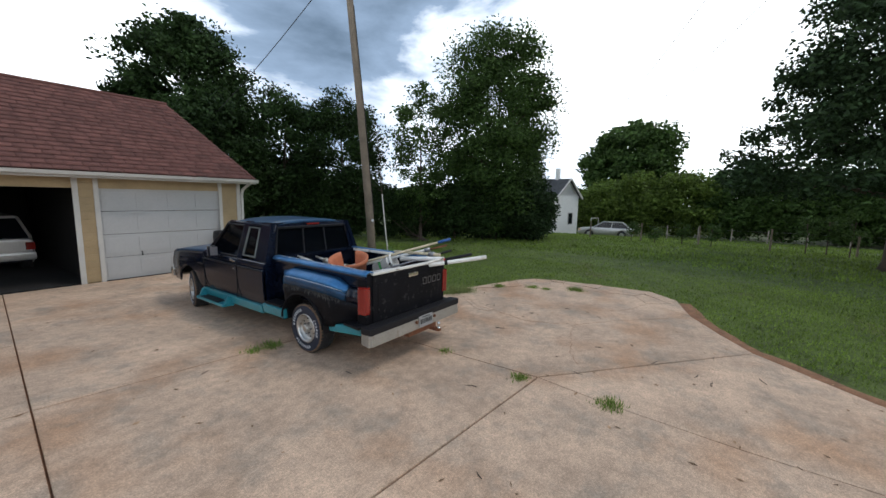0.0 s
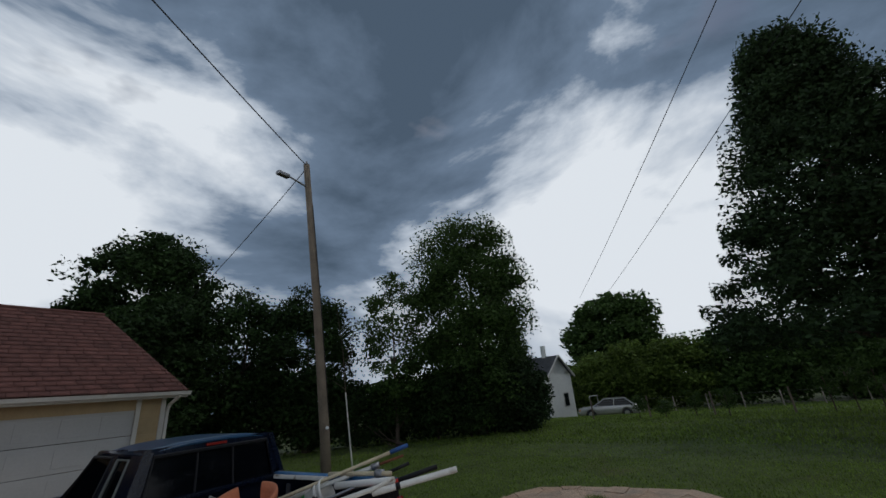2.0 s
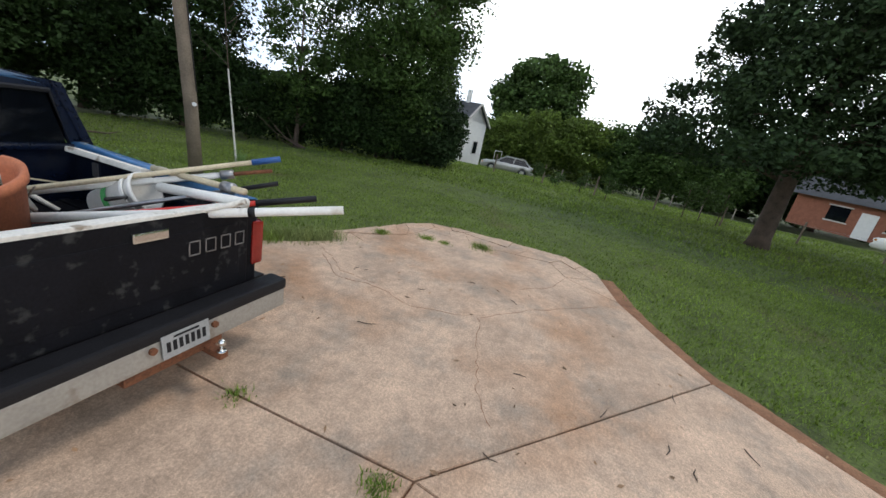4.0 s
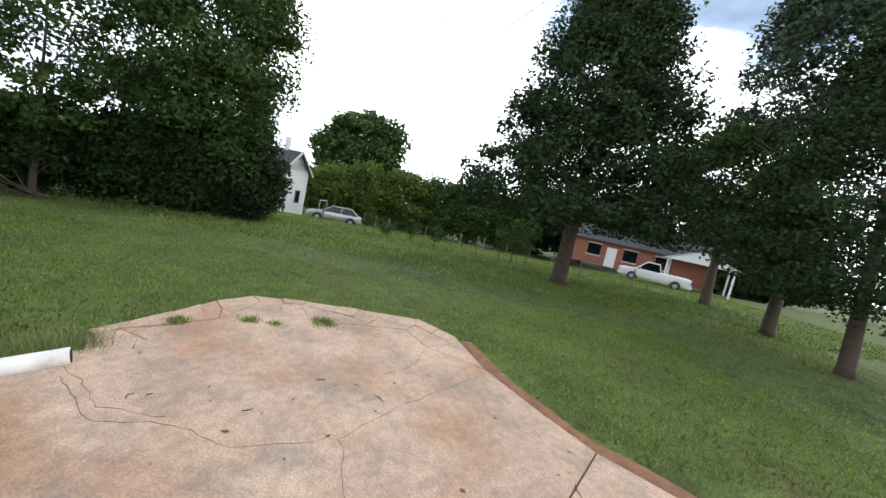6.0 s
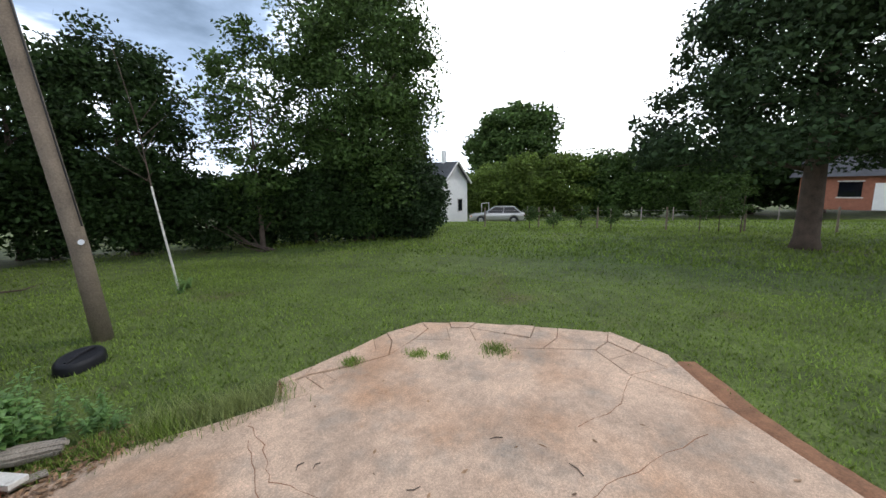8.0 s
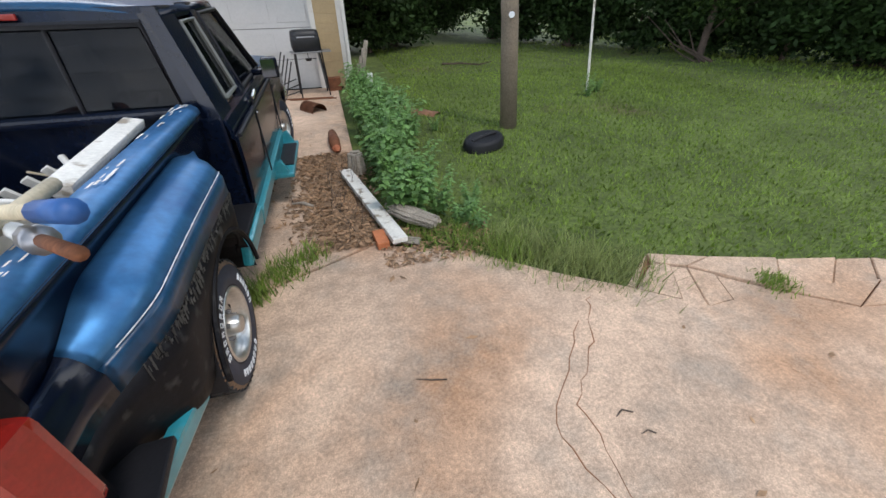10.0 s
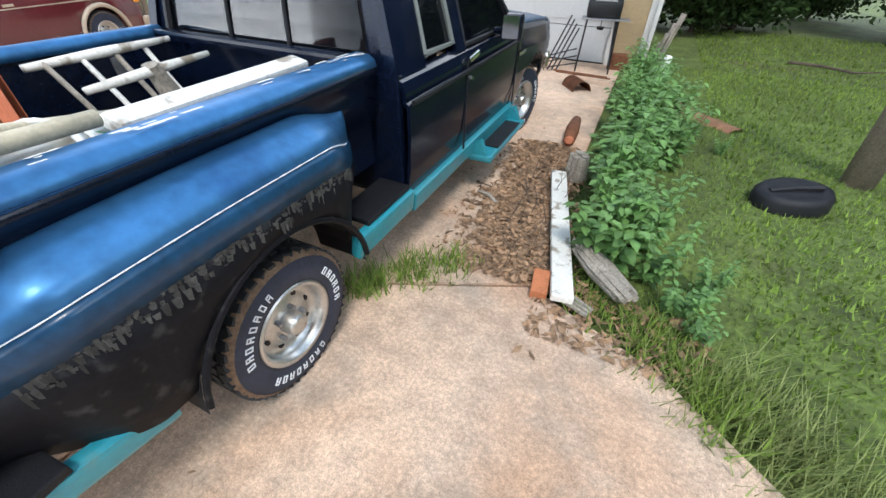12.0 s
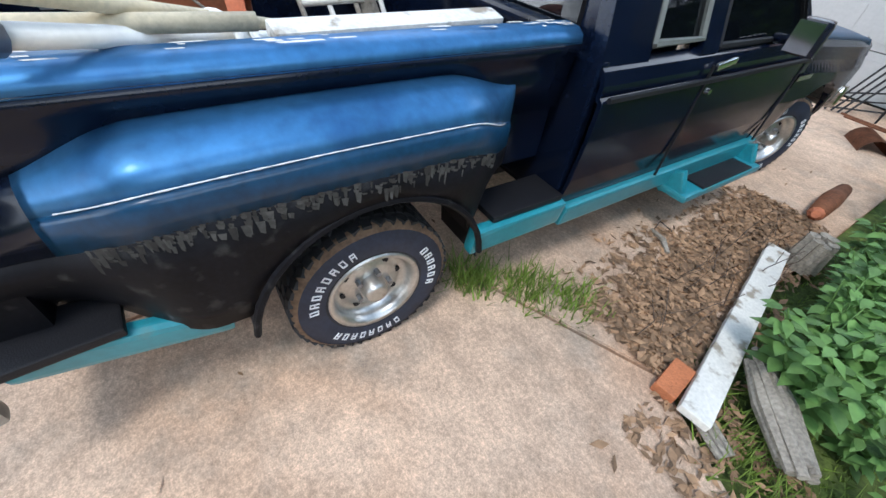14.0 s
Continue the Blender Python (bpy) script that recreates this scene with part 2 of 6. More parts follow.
TERRACOTTA = material("terracotta", (0.46, 0.15, 0.07), 0.8, vary=0.18, scale=5, fine=50, bump=0.2, bump_scale=90)
WHITE_PLASTIC = material("white_plastic", (0.72, 0.71, 0.67), 0.4, vary=0.08, scale=5, fine=50, stain=(0.4, 0.33, 0.24), stain_at=(0.62, 0.78), stain_scale=5)
CREAM_WOOD = material("cream_wood_handle", (0.52, 0.44, 0.3), 0.6, vary=0.2, scale=8, fine=70)
RED_PLASTIC = material("red_plastic", (0.55, 0.03, 0.02), 0.4, vary=0.1)
BLUE_PLASTIC = material("blue_grip", (0.02, 0.09, 0.28), 0.5, vary=0.15)
GREY_STEEL = material("grey_steel", (0.28, 0.28, 0.29), 0.4, 0.8, vary=0.2)
BRICK = material("orange_brick", (0.45, 0.15, 0.06), 0.85, vary=0.25, scale=12, fine=90, bump=0.4, bump_scale=140)
LITTER = material("dead_leaves", (0.26, 0.155, 0.085), 0.85, vary=0.35, scale=6, fine=40, island=0.55)
MAROON = material("maroon_car_paint", (0.1, 0.012, 0.016), 0.25, vary=0.12, scale=3, fine=30, coat=0.8)
BEIGE_TRIM = material("beige_trim", (0.42, 0.34, 0.25), 0.5, vary=0.1)
SILVER = material("silver_car_paint", (0.45, 0.44, 0.42), 0.3, 0.5, vary=0.08, coat=0.6)
WHITE_CAR = material("white_car_paint", (0.75, 0.75, 0.73), 0.35, vary=0.05, coat=0.5)
HOUSE_WHITE = material("white_house_boards", (0.7, 0.7, 0.68), 0.7, vary=0.08)
ROOF_GREY = material("grey_roof", (0.11, 0.115, 0.125), 0.9, vary=0.2, scale=2, fine=20)
HOUSE_BRICK = material("red_house_brick", (0.26, 0.1, 0.06), 0.85, vary=0.2, scale=4, fine=30)
WIRE = material("black_wire", (0.015, 0.015, 0.016), 0.6, vary=0.1)
# mirror metal coloured dark blue to stand for the dark view it reflects
DARK_MIRROR = material("mirror_dark_reflection", (0.16, 0.2, 0.27), 0.06, 1.0, vary=0.02)
DEEP_BLUE = material("deep_blue_paint", (0.010, 0.05, 0.11), 0.3, vary=0.3, scale=4, fine=40, coat=0.15, spec=0.3)
FLAKE = material("flaked_grey_primer", (0.045, 0.045, 0.043), 0.8, vary=0.4, scale=10, fine=60, island=0.6)
SEAL_GREY = material("grey_window_seal", (0.13, 0.14, 0.13), 0.6, vary=0.2)
AMBER = material("amber_lens", (0.7, 0.28, 0.03), 0.2, vary=0.1)


# ---- mesh helpers ----
def part(name, bm, mat, parent, label="", smooth=False):
    me = bpy.data.meshes.new(name)
    bm.normal_update()
    bm.to_mesh(me)
    bm.free()
    me.materials.append(mat)
    if smooth:
        for f in me.polygons:
            f.use_smooth = True
    ob = new(name, me)
    if parent:
        ob.parent = parent
    if label:
        tagged(ob, label)
    return ob


def thing(name, m, label, category, group="", kind=""):
    ob = new(name)
    ob.empty_display_size = 0.2
    ob.matrix_world = m
    return tagged(ob, label, category, group, kind)


def block(bm, size, at, turn=(0, 0, 0), bevel=0.0, m=None, taper=1.0):
    """A box with rounded edges; taper narrows its top."""
    r = bmesh.ops.create_cube(bm, size=1)
    vs = r["verts"]
    for v in vs:
        k = taper if v.co.z > 0 else 1.0
        v.co = Vector((v.co.x * size[0] * k, v.co.y * size[1] * k, v.co.z * size[2]))
    if bevel:
        es = list({e for v in vs for e in v.link_edges})
        bmesh.ops.bevel(bm, geom=es, offset=bevel, segments=2, affect="EDGES", profile=0.7)
        vs = [v for v in bm.verts if v.index == -1 or v.is_valid]
    return vs


def box(size, at, turn=(0, 0, 0), bevel=0.0, taper=1.0):
    bm = bmesh.new()
    block(bm, size, at, bevel=bevel, taper=taper)
    bm.transform(pose(*at, *turn))
    return bm


def joined(*bms):
    out = bms[0]
    for b in bms[1:]:
        me = bpy.data.meshes.new("tmp")
        b.to_mesh(me)
        out.from_mesh(me)
        bpy.data.meshes.remove(me)
        b.free()
    return out


def tube(points, radii, n=10, caps=True):
    """A round rod along points, with a radius at each."""
    bm = bmesh.new()
    rings = []
    pts = [Vector(p) for p in points]
    if not hasattr(radii, "__len__"):
        radii = [radii] * len(pts)
    for i, p in enumerate(pts):
        d = (pts[min(i + 1, len(pts) - 1)] - pts[max(i - 1, 0)]).normalized()
        a = d.orthogonal().normalized() if i == 0 else (rings[-1][1] - d * rings[-1][1].dot(d)).normalized()
        b = d.cross(a)
        rings.append(([bm.verts.new(p + (a * math.cos(u) + b * math.sin(u)) * radii[i]) for u in (k * math.tau / n for k in range(n))], a))
    for (r0, _), (r1, _) in zip(rings, rings[1:]):
        for k in range(n):
            bm.faces.new((r0[k], r0[(k + 1) % n], r1[(k + 1) % n], r1[k]))
    if caps:
        bm.faces.new(rings[0][0][::-1])
        bm.faces.new(rings[-1][0])
    return bm


def lathe(profile, n=32, axis="x"):
    """Turns (radius, along) pairs round an axis."""
    bm = bmesh.new()
    rows = []
    for r, h in profile:
        row = []
        for k in range(n):
            c, s = math.cos(k * math.tau / n) * r, math.sin(k * math.tau / n) * r
            row.append(bm.verts.new((h, c, s) if axis == "x" else (c, s, h)))
        rows.append(row)
    for a, b in zip(rows, rows[1:]):
        for k in range(n):
            bm.faces.new((a[k], b[k], b[(k + 1) % n], a[(k + 1) % n]))
    return bm


def grid_mesh(rows, close=False):
    """A sheet through rows of points."""
    bm = bmesh.new()
    vs = [[bm.verts.new(p) for p in row] for row in rows]
    for a, b in zip(vs, vs[1:]):
        for k in range(len(a) - (0 if close else 1)):
            q = [a[k], a[(k + 1) % len(a)], b[(k + 1) % len(a)], b[k]]
            if len({tuple(round(c, 5) for c in v.co) for v in q}) == 4:
                bm.faces.new(q)
    return bm


def slab(outline, z0, z1, inset=0.0, bevel=0.0):
    """A flat piece with an outline and a thickness."""
    bm = bmesh.new()
    pts = [Vector((x, y, 0)) for x, y in outline]
    if inset:
        c = sum(pts, Vector()) / len(pts)
        pts = [p + (c - p).normalized() * inset for p in pts]
    top = [bm.verts.new((p.x, p.y, z1)) for p in pts]
    low = [bm.verts.new((p.x, p.y, z0)) for p in pts]
    f = bm.faces.new(top)
    n = len(pts)
    for k in range(n):
        bm.faces.new((top[k], low[k], low[(k + 1) % n], top[(k + 1) % n]))
    if bevel:
        bmesh.ops.bevel(bm, geom=list(f.edges), offset=bevel, segments=2, affect="EDGES")
    bmesh.ops.recalc_face_normals(bm, faces=bm.faces)
    return bm


def quads(name, verts, per, mat, parent=None, smooth=False):
    """A mesh of many loose pieces of `per` corners each, from an array."""
    n = len(verts) // per
    me = bpy.data.meshes.new(name)
    me.vertices.add(len(verts))
    me.vertices.foreach_set("co", np.asarray(verts, np.float32).ravel())
    me.loops.add(n * per)
    me.loops.foreach_set("vertex_index", np.arange(n * per, dtype=np.int32))
    me.polygons.add(n)
    me.polygons.foreach_set("loop_start", np.arange(0, n * per, per, dtype=np.int32))
    me.polygons.foreach_set("loop_total", np.full(n, per, np.int32))
    me.update(calc_edges=True)
    me.materials.append(mat)
    ob = new(name, me)
    if parent:
        ob.parent = parent
    return ob


def leaf_cards(centres, size, rng, long=1.7, up=0.0):
    """Pointed four-cornered leaves with random turns round the given centres."""
    n = len(centres)
    d = rng.normal(size=(n, 3))
    d[:, 2] = d[:, 2] * 0.7 + up
    d /= np.linalg.norm(d, axis=1, keepdims=True)
    e = np.cross(d, rng.normal(size=(n, 3)))
    e /= np.linalg.norm(e, axis=1, keepdims=True) + 1e-9
    s = size * rng.uniform(0.6, 1.35, (n, 1))
    a, b = d * s * long, e * s
    out = np.stack([centres - a * 0.5, centres + b * 0.45 - a * 0.05, centres + a * 0.5, centres - b * 0.45 - a * 0.05], 1)
    return out.reshape(-1, 3)


def lawn_z(x, y):
    """The lawn is level by the drive and falls away gently towards the field."""
    d = np.clip((x - 6.2) * 0.97 + (y + 2) * 0.2, 0, 30.0)
    return -0.045 - 5.2e-5 * d ** 3


# ---- ground ----
def build_ground():
    xs = sorted({*range(-60, 6, 6), *[5.4 + 0.6 * k for k in range(60)], *range(42, 90, 4), *range(90, 420, 30)})
    ys = sorted({*range(-300, -60, 30), *range(-60, 60, 3), *range(60, 300, 30)})
    bm = grid_mesh([[(x, y, float(lawn_z(x, y)) + 0.03 * noise.noise((x * 0.3, y * 0.3, 0)) * (x > 6.8)) for y in ys] for x in xs])
    bmesh.ops.recalc_face_normals(bm, faces=bm.faces)
    ob = part("ground", bm, LAWN, None, smooth=True)
    tagged(ob, "mown green lawn sloping away from the driveway", "lawn", kind="structure")


build_ground()
EDGE = [(0.9, -13.0), (1.2, -7.6), (1.65, -6.75), (2.12, -6.15), (3.08, -5.15), (3.75, -4.75), (4.7, -4.28), (5.85, -3.97)]
FAR_EDGE = [(5.85, -3.97), (6.48, -3.3), (6.42, -2.25), (6.32, -1.35), (6.12, -0.5), (5.55, -0.16), (4.8, 0.02), (4.3, 0.18), (3.86, 0.35), (3.45, 0.04), (3.0, 0.34), (2.5, 0.76), (1.75, 1.08)]


def west(y):
    return -3.545 + 0.078 * y


def build_driveway():
    drive = thing("driveway", pose(0, 0, 0), "tan stained concrete driveway in large jointed slabs", "driveway", kind="structure")
    inner = [(x + (2.2 - x) * 0.19, y + (-1.8 - y) * 0.2) for x, y in FAR_EDGE[:9]]
    inner = [(x + 0.12 * math.sin(k * 2.3), y + 0.12 * math.sin(k * 3.1 + 1)) for k, (x, y) in enumerate(inner)]
    mid_joint = [(0.35, -2.88), (0.21, -3.8), (0.13, -4.9), (0.1, -7.6)]
    slabs = [
        [(west(3.33), 3.33), (west(7.3), 7.3), (-10, 7.3), (-10, 3.33)],
        [(west(0.85), 0.85), (west(3.33), 3.33), (-10, 3.33), (-10, 0.85)],
        [(west(-2.5), -2.5), (west(0.85), 0.85), (-10, 0.85), (-10, -2.5)],
        [(west(-13), -13), (west(-2.5), -2.5), (-10, -2.5), (-10, -13)],
        [(west(-2.5), -2.5), (0.35, -2.88), (0.3, -1.29), (0.3, 0.4), (west(0.85), 0.85)],
        [(west(0.85), 0.85), (0.3, 0.4), (1.75, 1.08), (1.68, 7.3), (west(7.3), 7.3)],
        [(0.35, -2.88), *EDGE[4:7], *inner, *FAR_EDGE[9:], (0.3, 0.4), (0.3, -1.29)],
        [*mid_joint, *EDGE[1:5]],
        [(west(-13), -13), (0.1, -13), *mid_joint[::-1], (west(-2.5), -2.5)],
        [(0.1, -13), *EDGE[:2], (0.1, -7.6)],
    ]
    for s in slabs:
        part("concrete_slab", slab(s, -0.16, 0.0, inset=0.010, bevel=0.006), CONCRETE, drive)
    bed = [(-10, -13), (0.88, -13), *EDGE[1:], *FAR_EDGE[1:], (1.66, 7.3), (-10, 7.3)]
    part("joint_bed", slab(bed, -0.15, -0.038, inset=0.03), SOIL, drive, "dark dirt showing in the joints")
    rng = random.Random(4)
    mid = [(x + (2.2 - x) * 0.085 + rng.uniform(-0.14, 0.14), y + (-1.8 - y) * 0.1 + rng.uniform(-0.16, 0.16)) for x, y in FAR_EDGE[:9]]
    for k in range(8):
        for a, b in ((FAR_EDGE, mid), (mid, inner)):
            q = [a[k], a[k + 1], b[k + 1], b[k]]
            dz = rng.uniform(-0.02, 0.008)
            if rng.random() < 0.6:
                u = rng.uniform(0.3, 0.7)
                m0 = tuple(Vector(q[0]).lerp(Vector(q[1]), u))
                m1 = tuple(Vector(q[3]).lerp(Vector(q[2]), rng.uniform(0.3, 0.7)))
                for piece in ([q[0], m0, m1, q[3]], [m0, q[1], q[2], m1]):
                    part("broken_concrete", slab(piece, -0.12, dz + rng.uniform(-0.012, 0.008), inset=0.006, bevel=0.005), CONCRETE, drive)
            else:
                part("broken_concrete", slab(q, -0.12, dz, inset=0.006, bevel=0.005), CONCRETE, drive)
    part("broken_concrete", slab([EDGE[6], EDGE[7], inner[0]], -0.12, -0.004, inset=0.01, bevel=0.008), CONCRETE, drive)
    part("broken_concrete", slab([FAR_EDGE[8], FAR_EDGE[9], inner[8]], -0.12, -0.004, inset=0.004, bevel=0.003), CONCRETE, drive)
    # hairline cracks, thin dark fillets of dirt lying in the slab
    for pts in ([(2.93, -0.16), (2.43, -0.77), (2.53, -1.35), (2.35, -1.88), (2.66, -2.61)], [(2.66, -2.61), (3.43, -3.17), (4.37, -4.09)], [(2.66, -2.61), (1.85, -2.83), (1.39, -2.97), (0.98, -3.23)], [(3.13, 0.02), (2.9, -0.35), (2.6, -0.71), (2.6, -1.33)], [(4.0, -2.9), (4.5, -3.3), (5.2, -3.45)]):
        fine = []
        for a, b in zip(pts, pts[1:]):
            for k in range(7):
                p = Vector((*a, 0)).lerp(Vector((*b, 0)), k / 7)
                fine.append(p + Vector((rng.uniform(-0.02, 0.02), rng.uniform(-0.02, 0.02), 0.0)))
        part("crack", tube(fine, [0.0015 + 0.003 * rng.random() for _ in fine], 5), SOIL, drive)


build_driveway()


def strip(name, line, width, z, mat, label, category):
    """A ragged strip of ground along a line."""
    rng = random.Random(name)
    rows = []
    pts = []
    for a, b in zip(line, line[1:]):
        for k in range(8):
            pts.append(Vector((*a, 0)).lerp(Vector((*b, 0)), k / 8))
    for i, p in enumerate(pts):
        d = (pts[min(i + 1, len(pts) - 1)] - pts[max(i - 1, 0)]).normalized()
        nrm = Vector((d.y, -d.x, 0))
        w = width * (0.95 + 0.5 * noise.noise((p.x * 1.3, p.y * 1.3, 5.0)))
        rows.append([(p + nrm * (w * k / 4 - 0.06) + Vector((0, 0, z + (0.02 if 0 < k < 4 else -0.05) + 0.012 * rng.random()))) for k in range(5)])
    bm = grid_mesh(rows)
    bmesh.ops.recalc_face_normals(bm, faces=bm.faces)
    ob = part(name, bm, mat, None, smooth=True)
    return tagged(ob, label, category, kind="structure")


strip("clay_verge", EDGE, 0.4, -0.035, SOIL, "bare reddish clay verge beside the concrete", "soil")


# ---- garage ----
GX0, GX1, GY = -9.0, 1.95, 7.33


def build_garage():
    g = thing("garage", pose(0, 0, 0), "garage with red-brown shingled roof, tan siding and white doors", "garage")
    h = 2.66
    back = GY + 6.5
    # piers between the openings: open bay, then the closed door
    for x0, x1 in ((-1.7, -1.36), (1.4, GX1), (-4.75, -4.43), (GX0, -7.6)):
        w = part("wall_front", box((x1 - x0, 0.14, h), ((x0 + x1) / 2, GY + 0.07, h / 2)), SIDING, g)
        for k in range(16):
            z0 = 0.02 + k * 0.165
            bm = box((x1 - x0, 0.02, 0.163), ((x0 + x1) / 2, GY - 0.012, z0 + 0.08), (7, 0, 0), 0.003)
            part("siding_board", bm, SIDING, g)
    part("wall_side", box((0.14, 6.5, h + 0.1), (GX1 - 0.07, GY + 3.26, h / 2)), SIDING, g)
    # back wall, ceiling, partition and floor carry the interior shade as colour
    part("wall_back", box((GX1 - GX0, 0.14, h + 0.1), ((GX0 + GX1) / 2, back, h / 2)), SHADED_IN, g)
    part("wall_west", box((0.14, 6.5, h + 0.1), (GX0, GY + 3.26, h / 2)), SIDING, g)
    part("inner_ceiling", box((GX1 - GX0 - 0.2, 6.3, 0.05), ((GX0 + GX1) / 2, GY + 3.3, h + 0.02)), SHADED_IN, g)
    part("partition", box((0.1, 6.3, h), (-1.53, GY + 3.3, h / 2)), SHADED_IN, g)
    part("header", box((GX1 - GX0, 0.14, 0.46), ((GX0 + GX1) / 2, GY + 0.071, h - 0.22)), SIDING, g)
    part("slab_floor", box((GX1 - GX0, 6.4, 0.1), ((GX0 + GX1) / 2, GY + 3.3, -0.045)), SHADED_IN, g)
    for x, w in ((-1.71, 0.1), (-1.35, 0.09), (1.4, 0.09), (GX1 - 0.03, 0.1), (-4.42, 0.1), (-4.76, 0.1)):
        part("trim_board", box((w, 0.05, h - 0.12), (x, GY - 0.03, (h - 0.12) / 2), bevel=0.006), TRIM, g)
    # sectional door
    for k in range(4):
        p = part("door_section", box((2.72, 0.05, 0.545), (0.02, GY + 0.06, 0.28 + k * 0.555), bevel=0.008), GARAGE_DOOR, g)
        for j in range(4):
            part("pressed_panel", box((0.54, 0.012, 0.36), (-0.99 + j * 0.673, GY + 0.03, 0.28 + k * 0.555), bevel=0.005), GARAGE_DOOR, p)
    for k in range(4):
        part("door_section", box((2.82, 0.05, 0.545), (-6.18, GY + 0.06, 0.28 + k * 0.555), bevel=0.008), GARAGE_DOOR, g)
    part("door_handle", tube([(-0.55, GY + 0.0, 0.55), (-0.55, GY - 0.03, 0.6), (-0.55, GY, 0.66)], 0.012, 6), BLACK_STEEL, g)
    # roof: front slope in courses of shingles, ridge, hip at the east end
    ex0, ex1, ey, ez = GX0 - 0.3, 2.28, GY - 0.4, 2.52
    rise, run = 2.2, 2.65
    deck = [[(ex0, ey, ez + 0.05), (ex1, ey, ez + 0.05)], [(ex0, ey + run, ez + rise + 0.05), (ex1 - 1.25, ey + run, ez + rise + 0.05)]]
    bm = grid_mesh(deck)
    bmesh.ops.solidify(bm, geom=bm.faces[:], thickness=0.05)
    part("roof_deck", bm, SHINGLE, g)
    back_slope = grid_mesh([[(ex0, ey + run, ez + rise + 0.03), (ex1 - 1.25, ey + run, ez + rise + 0.03)], [(ex0, back + 0.4, ez), (ex1, back + 0.4, ez)]])
    bmesh.ops.solidify(back_slope, geom=back_slope.faces[:], thickness=0.05)
    part("roof_back", back_slope, SHINGLE, g)
    hip = bmesh.new()
    hip.faces.new([hip.verts.new(p) for p in ((ex1, ey, ez + 0.04), (ex1, back + 0.4, ez), (ex1 - 1.25, ey + run, ez + rise + 0.04))])
    part("roof_hip", hip, SHINGLE, g)
    rng = random.Random(2)
    bm = bmesh.new()
    rows = 21
    me_v = []
    for r in range(rows):
        t0, t1 = r / rows, (r + 1.25) / rows
        xe = ex1 - 1.25 * t0
        x = ex0 + rng.uniform(0, 0.3)
        while x < xe:
            w = rng.choice((0.3, 0.3, 0.32, 0.28))
            xa, xb = x, min(x + w - 0.006, xe)
            for px, t, lift in ((xa, t0, 0.03), (xb, t0, 0.03), (xb, t1, 0.008), (xa, t1, 0.008)):
                q = min(px, ex1 - 1.25 * min(t, 1))
                me_v.append((q, ey - 0.03 + run * min(t, 1.0), ez + 0.055 + rise * min(t, 1.0) + lift))
            x += w
    tiles = quads("shingles", np.array(me_v), 4, SHINGLE, g)
    tagged(tiles, kind="stuff")
    mod = tiles.modifiers.new("thick", "SOLIDIFY")
    mod.thickness = 0.008
    part("fascia", box((ex1 - ex0, 0.03, 0.13), ((ex0 + ex1) / 2, ey - 0.0, ez - 0.02), bevel=0.004), TRIM, g)
    part("soffit", box((ex1 - ex0, 0.4, 0.02), ((ex0 + ex1) / 2, ey + 0.2, ez - 0.07)), TRIM, g)
    gut = grid_mesh([[(x, ey - 0.02 - 0.1 * c, ez + 0.05 - 0.1 * s) for c, s in ((0.0, 0.0), (0.0, 1.0), (0.5, 1.0), (0.85, 0.75), (1, 0.1), (1.05, 0.0), (0.95, 0.0), (0.9, 0.1))] for x in (ex0, ex1 + 0.02)])
    part("gutter", gut, TRIM, g)
    part("gutter_end", box((0.01, 0.1, 0.1), (ex1 + 0.02, ey - 0.07, ez)), TRIM, g)
    x = GX1 + 0.03
    part("downspout", tube([(ex1 - 0.2, ey - 0.07, ez - 0.05), (x + 0.02, GY - 0.16, ez - 0.25), (x + 0.02, GY - 0.09, ez - 0.4), (x + 0.02, GY - 0.09, 0.12), (x + 0.06, GY - 0.22, 0.05)], 0.042, 4), TRIM, g)
    part("ridge_cap", tube([(ex0, ey + run, ez + rise + 0.09), (ex1 - 1.25, ey + run, ez + rise + 0.09)], 0.05, 6), SHINGLE, g)


build_garage()


# ---- trees ----
def crown_points(rng, n, centre, radii, clumps, spread, shape="round", hollow=0.45):
    c = np.array(centre)
    r = np.array(radii)
    out = []
    per = n // clumps
    for _ in range(clumps):
        while True:
            u = rng.normal(size=3)
            u /= np.linalg.norm(u)
            k = rng.uniform(hollow, 1.0) ** 0.6
            p = u * k
            if shape == "cone":
                h = rng.uniform(0, 1) ** 1.05
                wide = (1 - h) ** 0.85 * (0.2 + 0.8 * rng.uniform() ** 0.6) + 0.03
                a = rng.uniform(0, math.tau)
                p = np.array([math.cos(a) * wide, math.sin(a) * wide, h * 2 - 1])
            break
        m = c + p * r
        s = spread * rng.uniform(0.55, 1.3)
        q = np.clip(rng.normal(size=(per, 3)), -1.5, 1.5) * s * np.array([1.0, 1.0, 0.55])
        out.append(m + q)
    return np.concatenate(out)


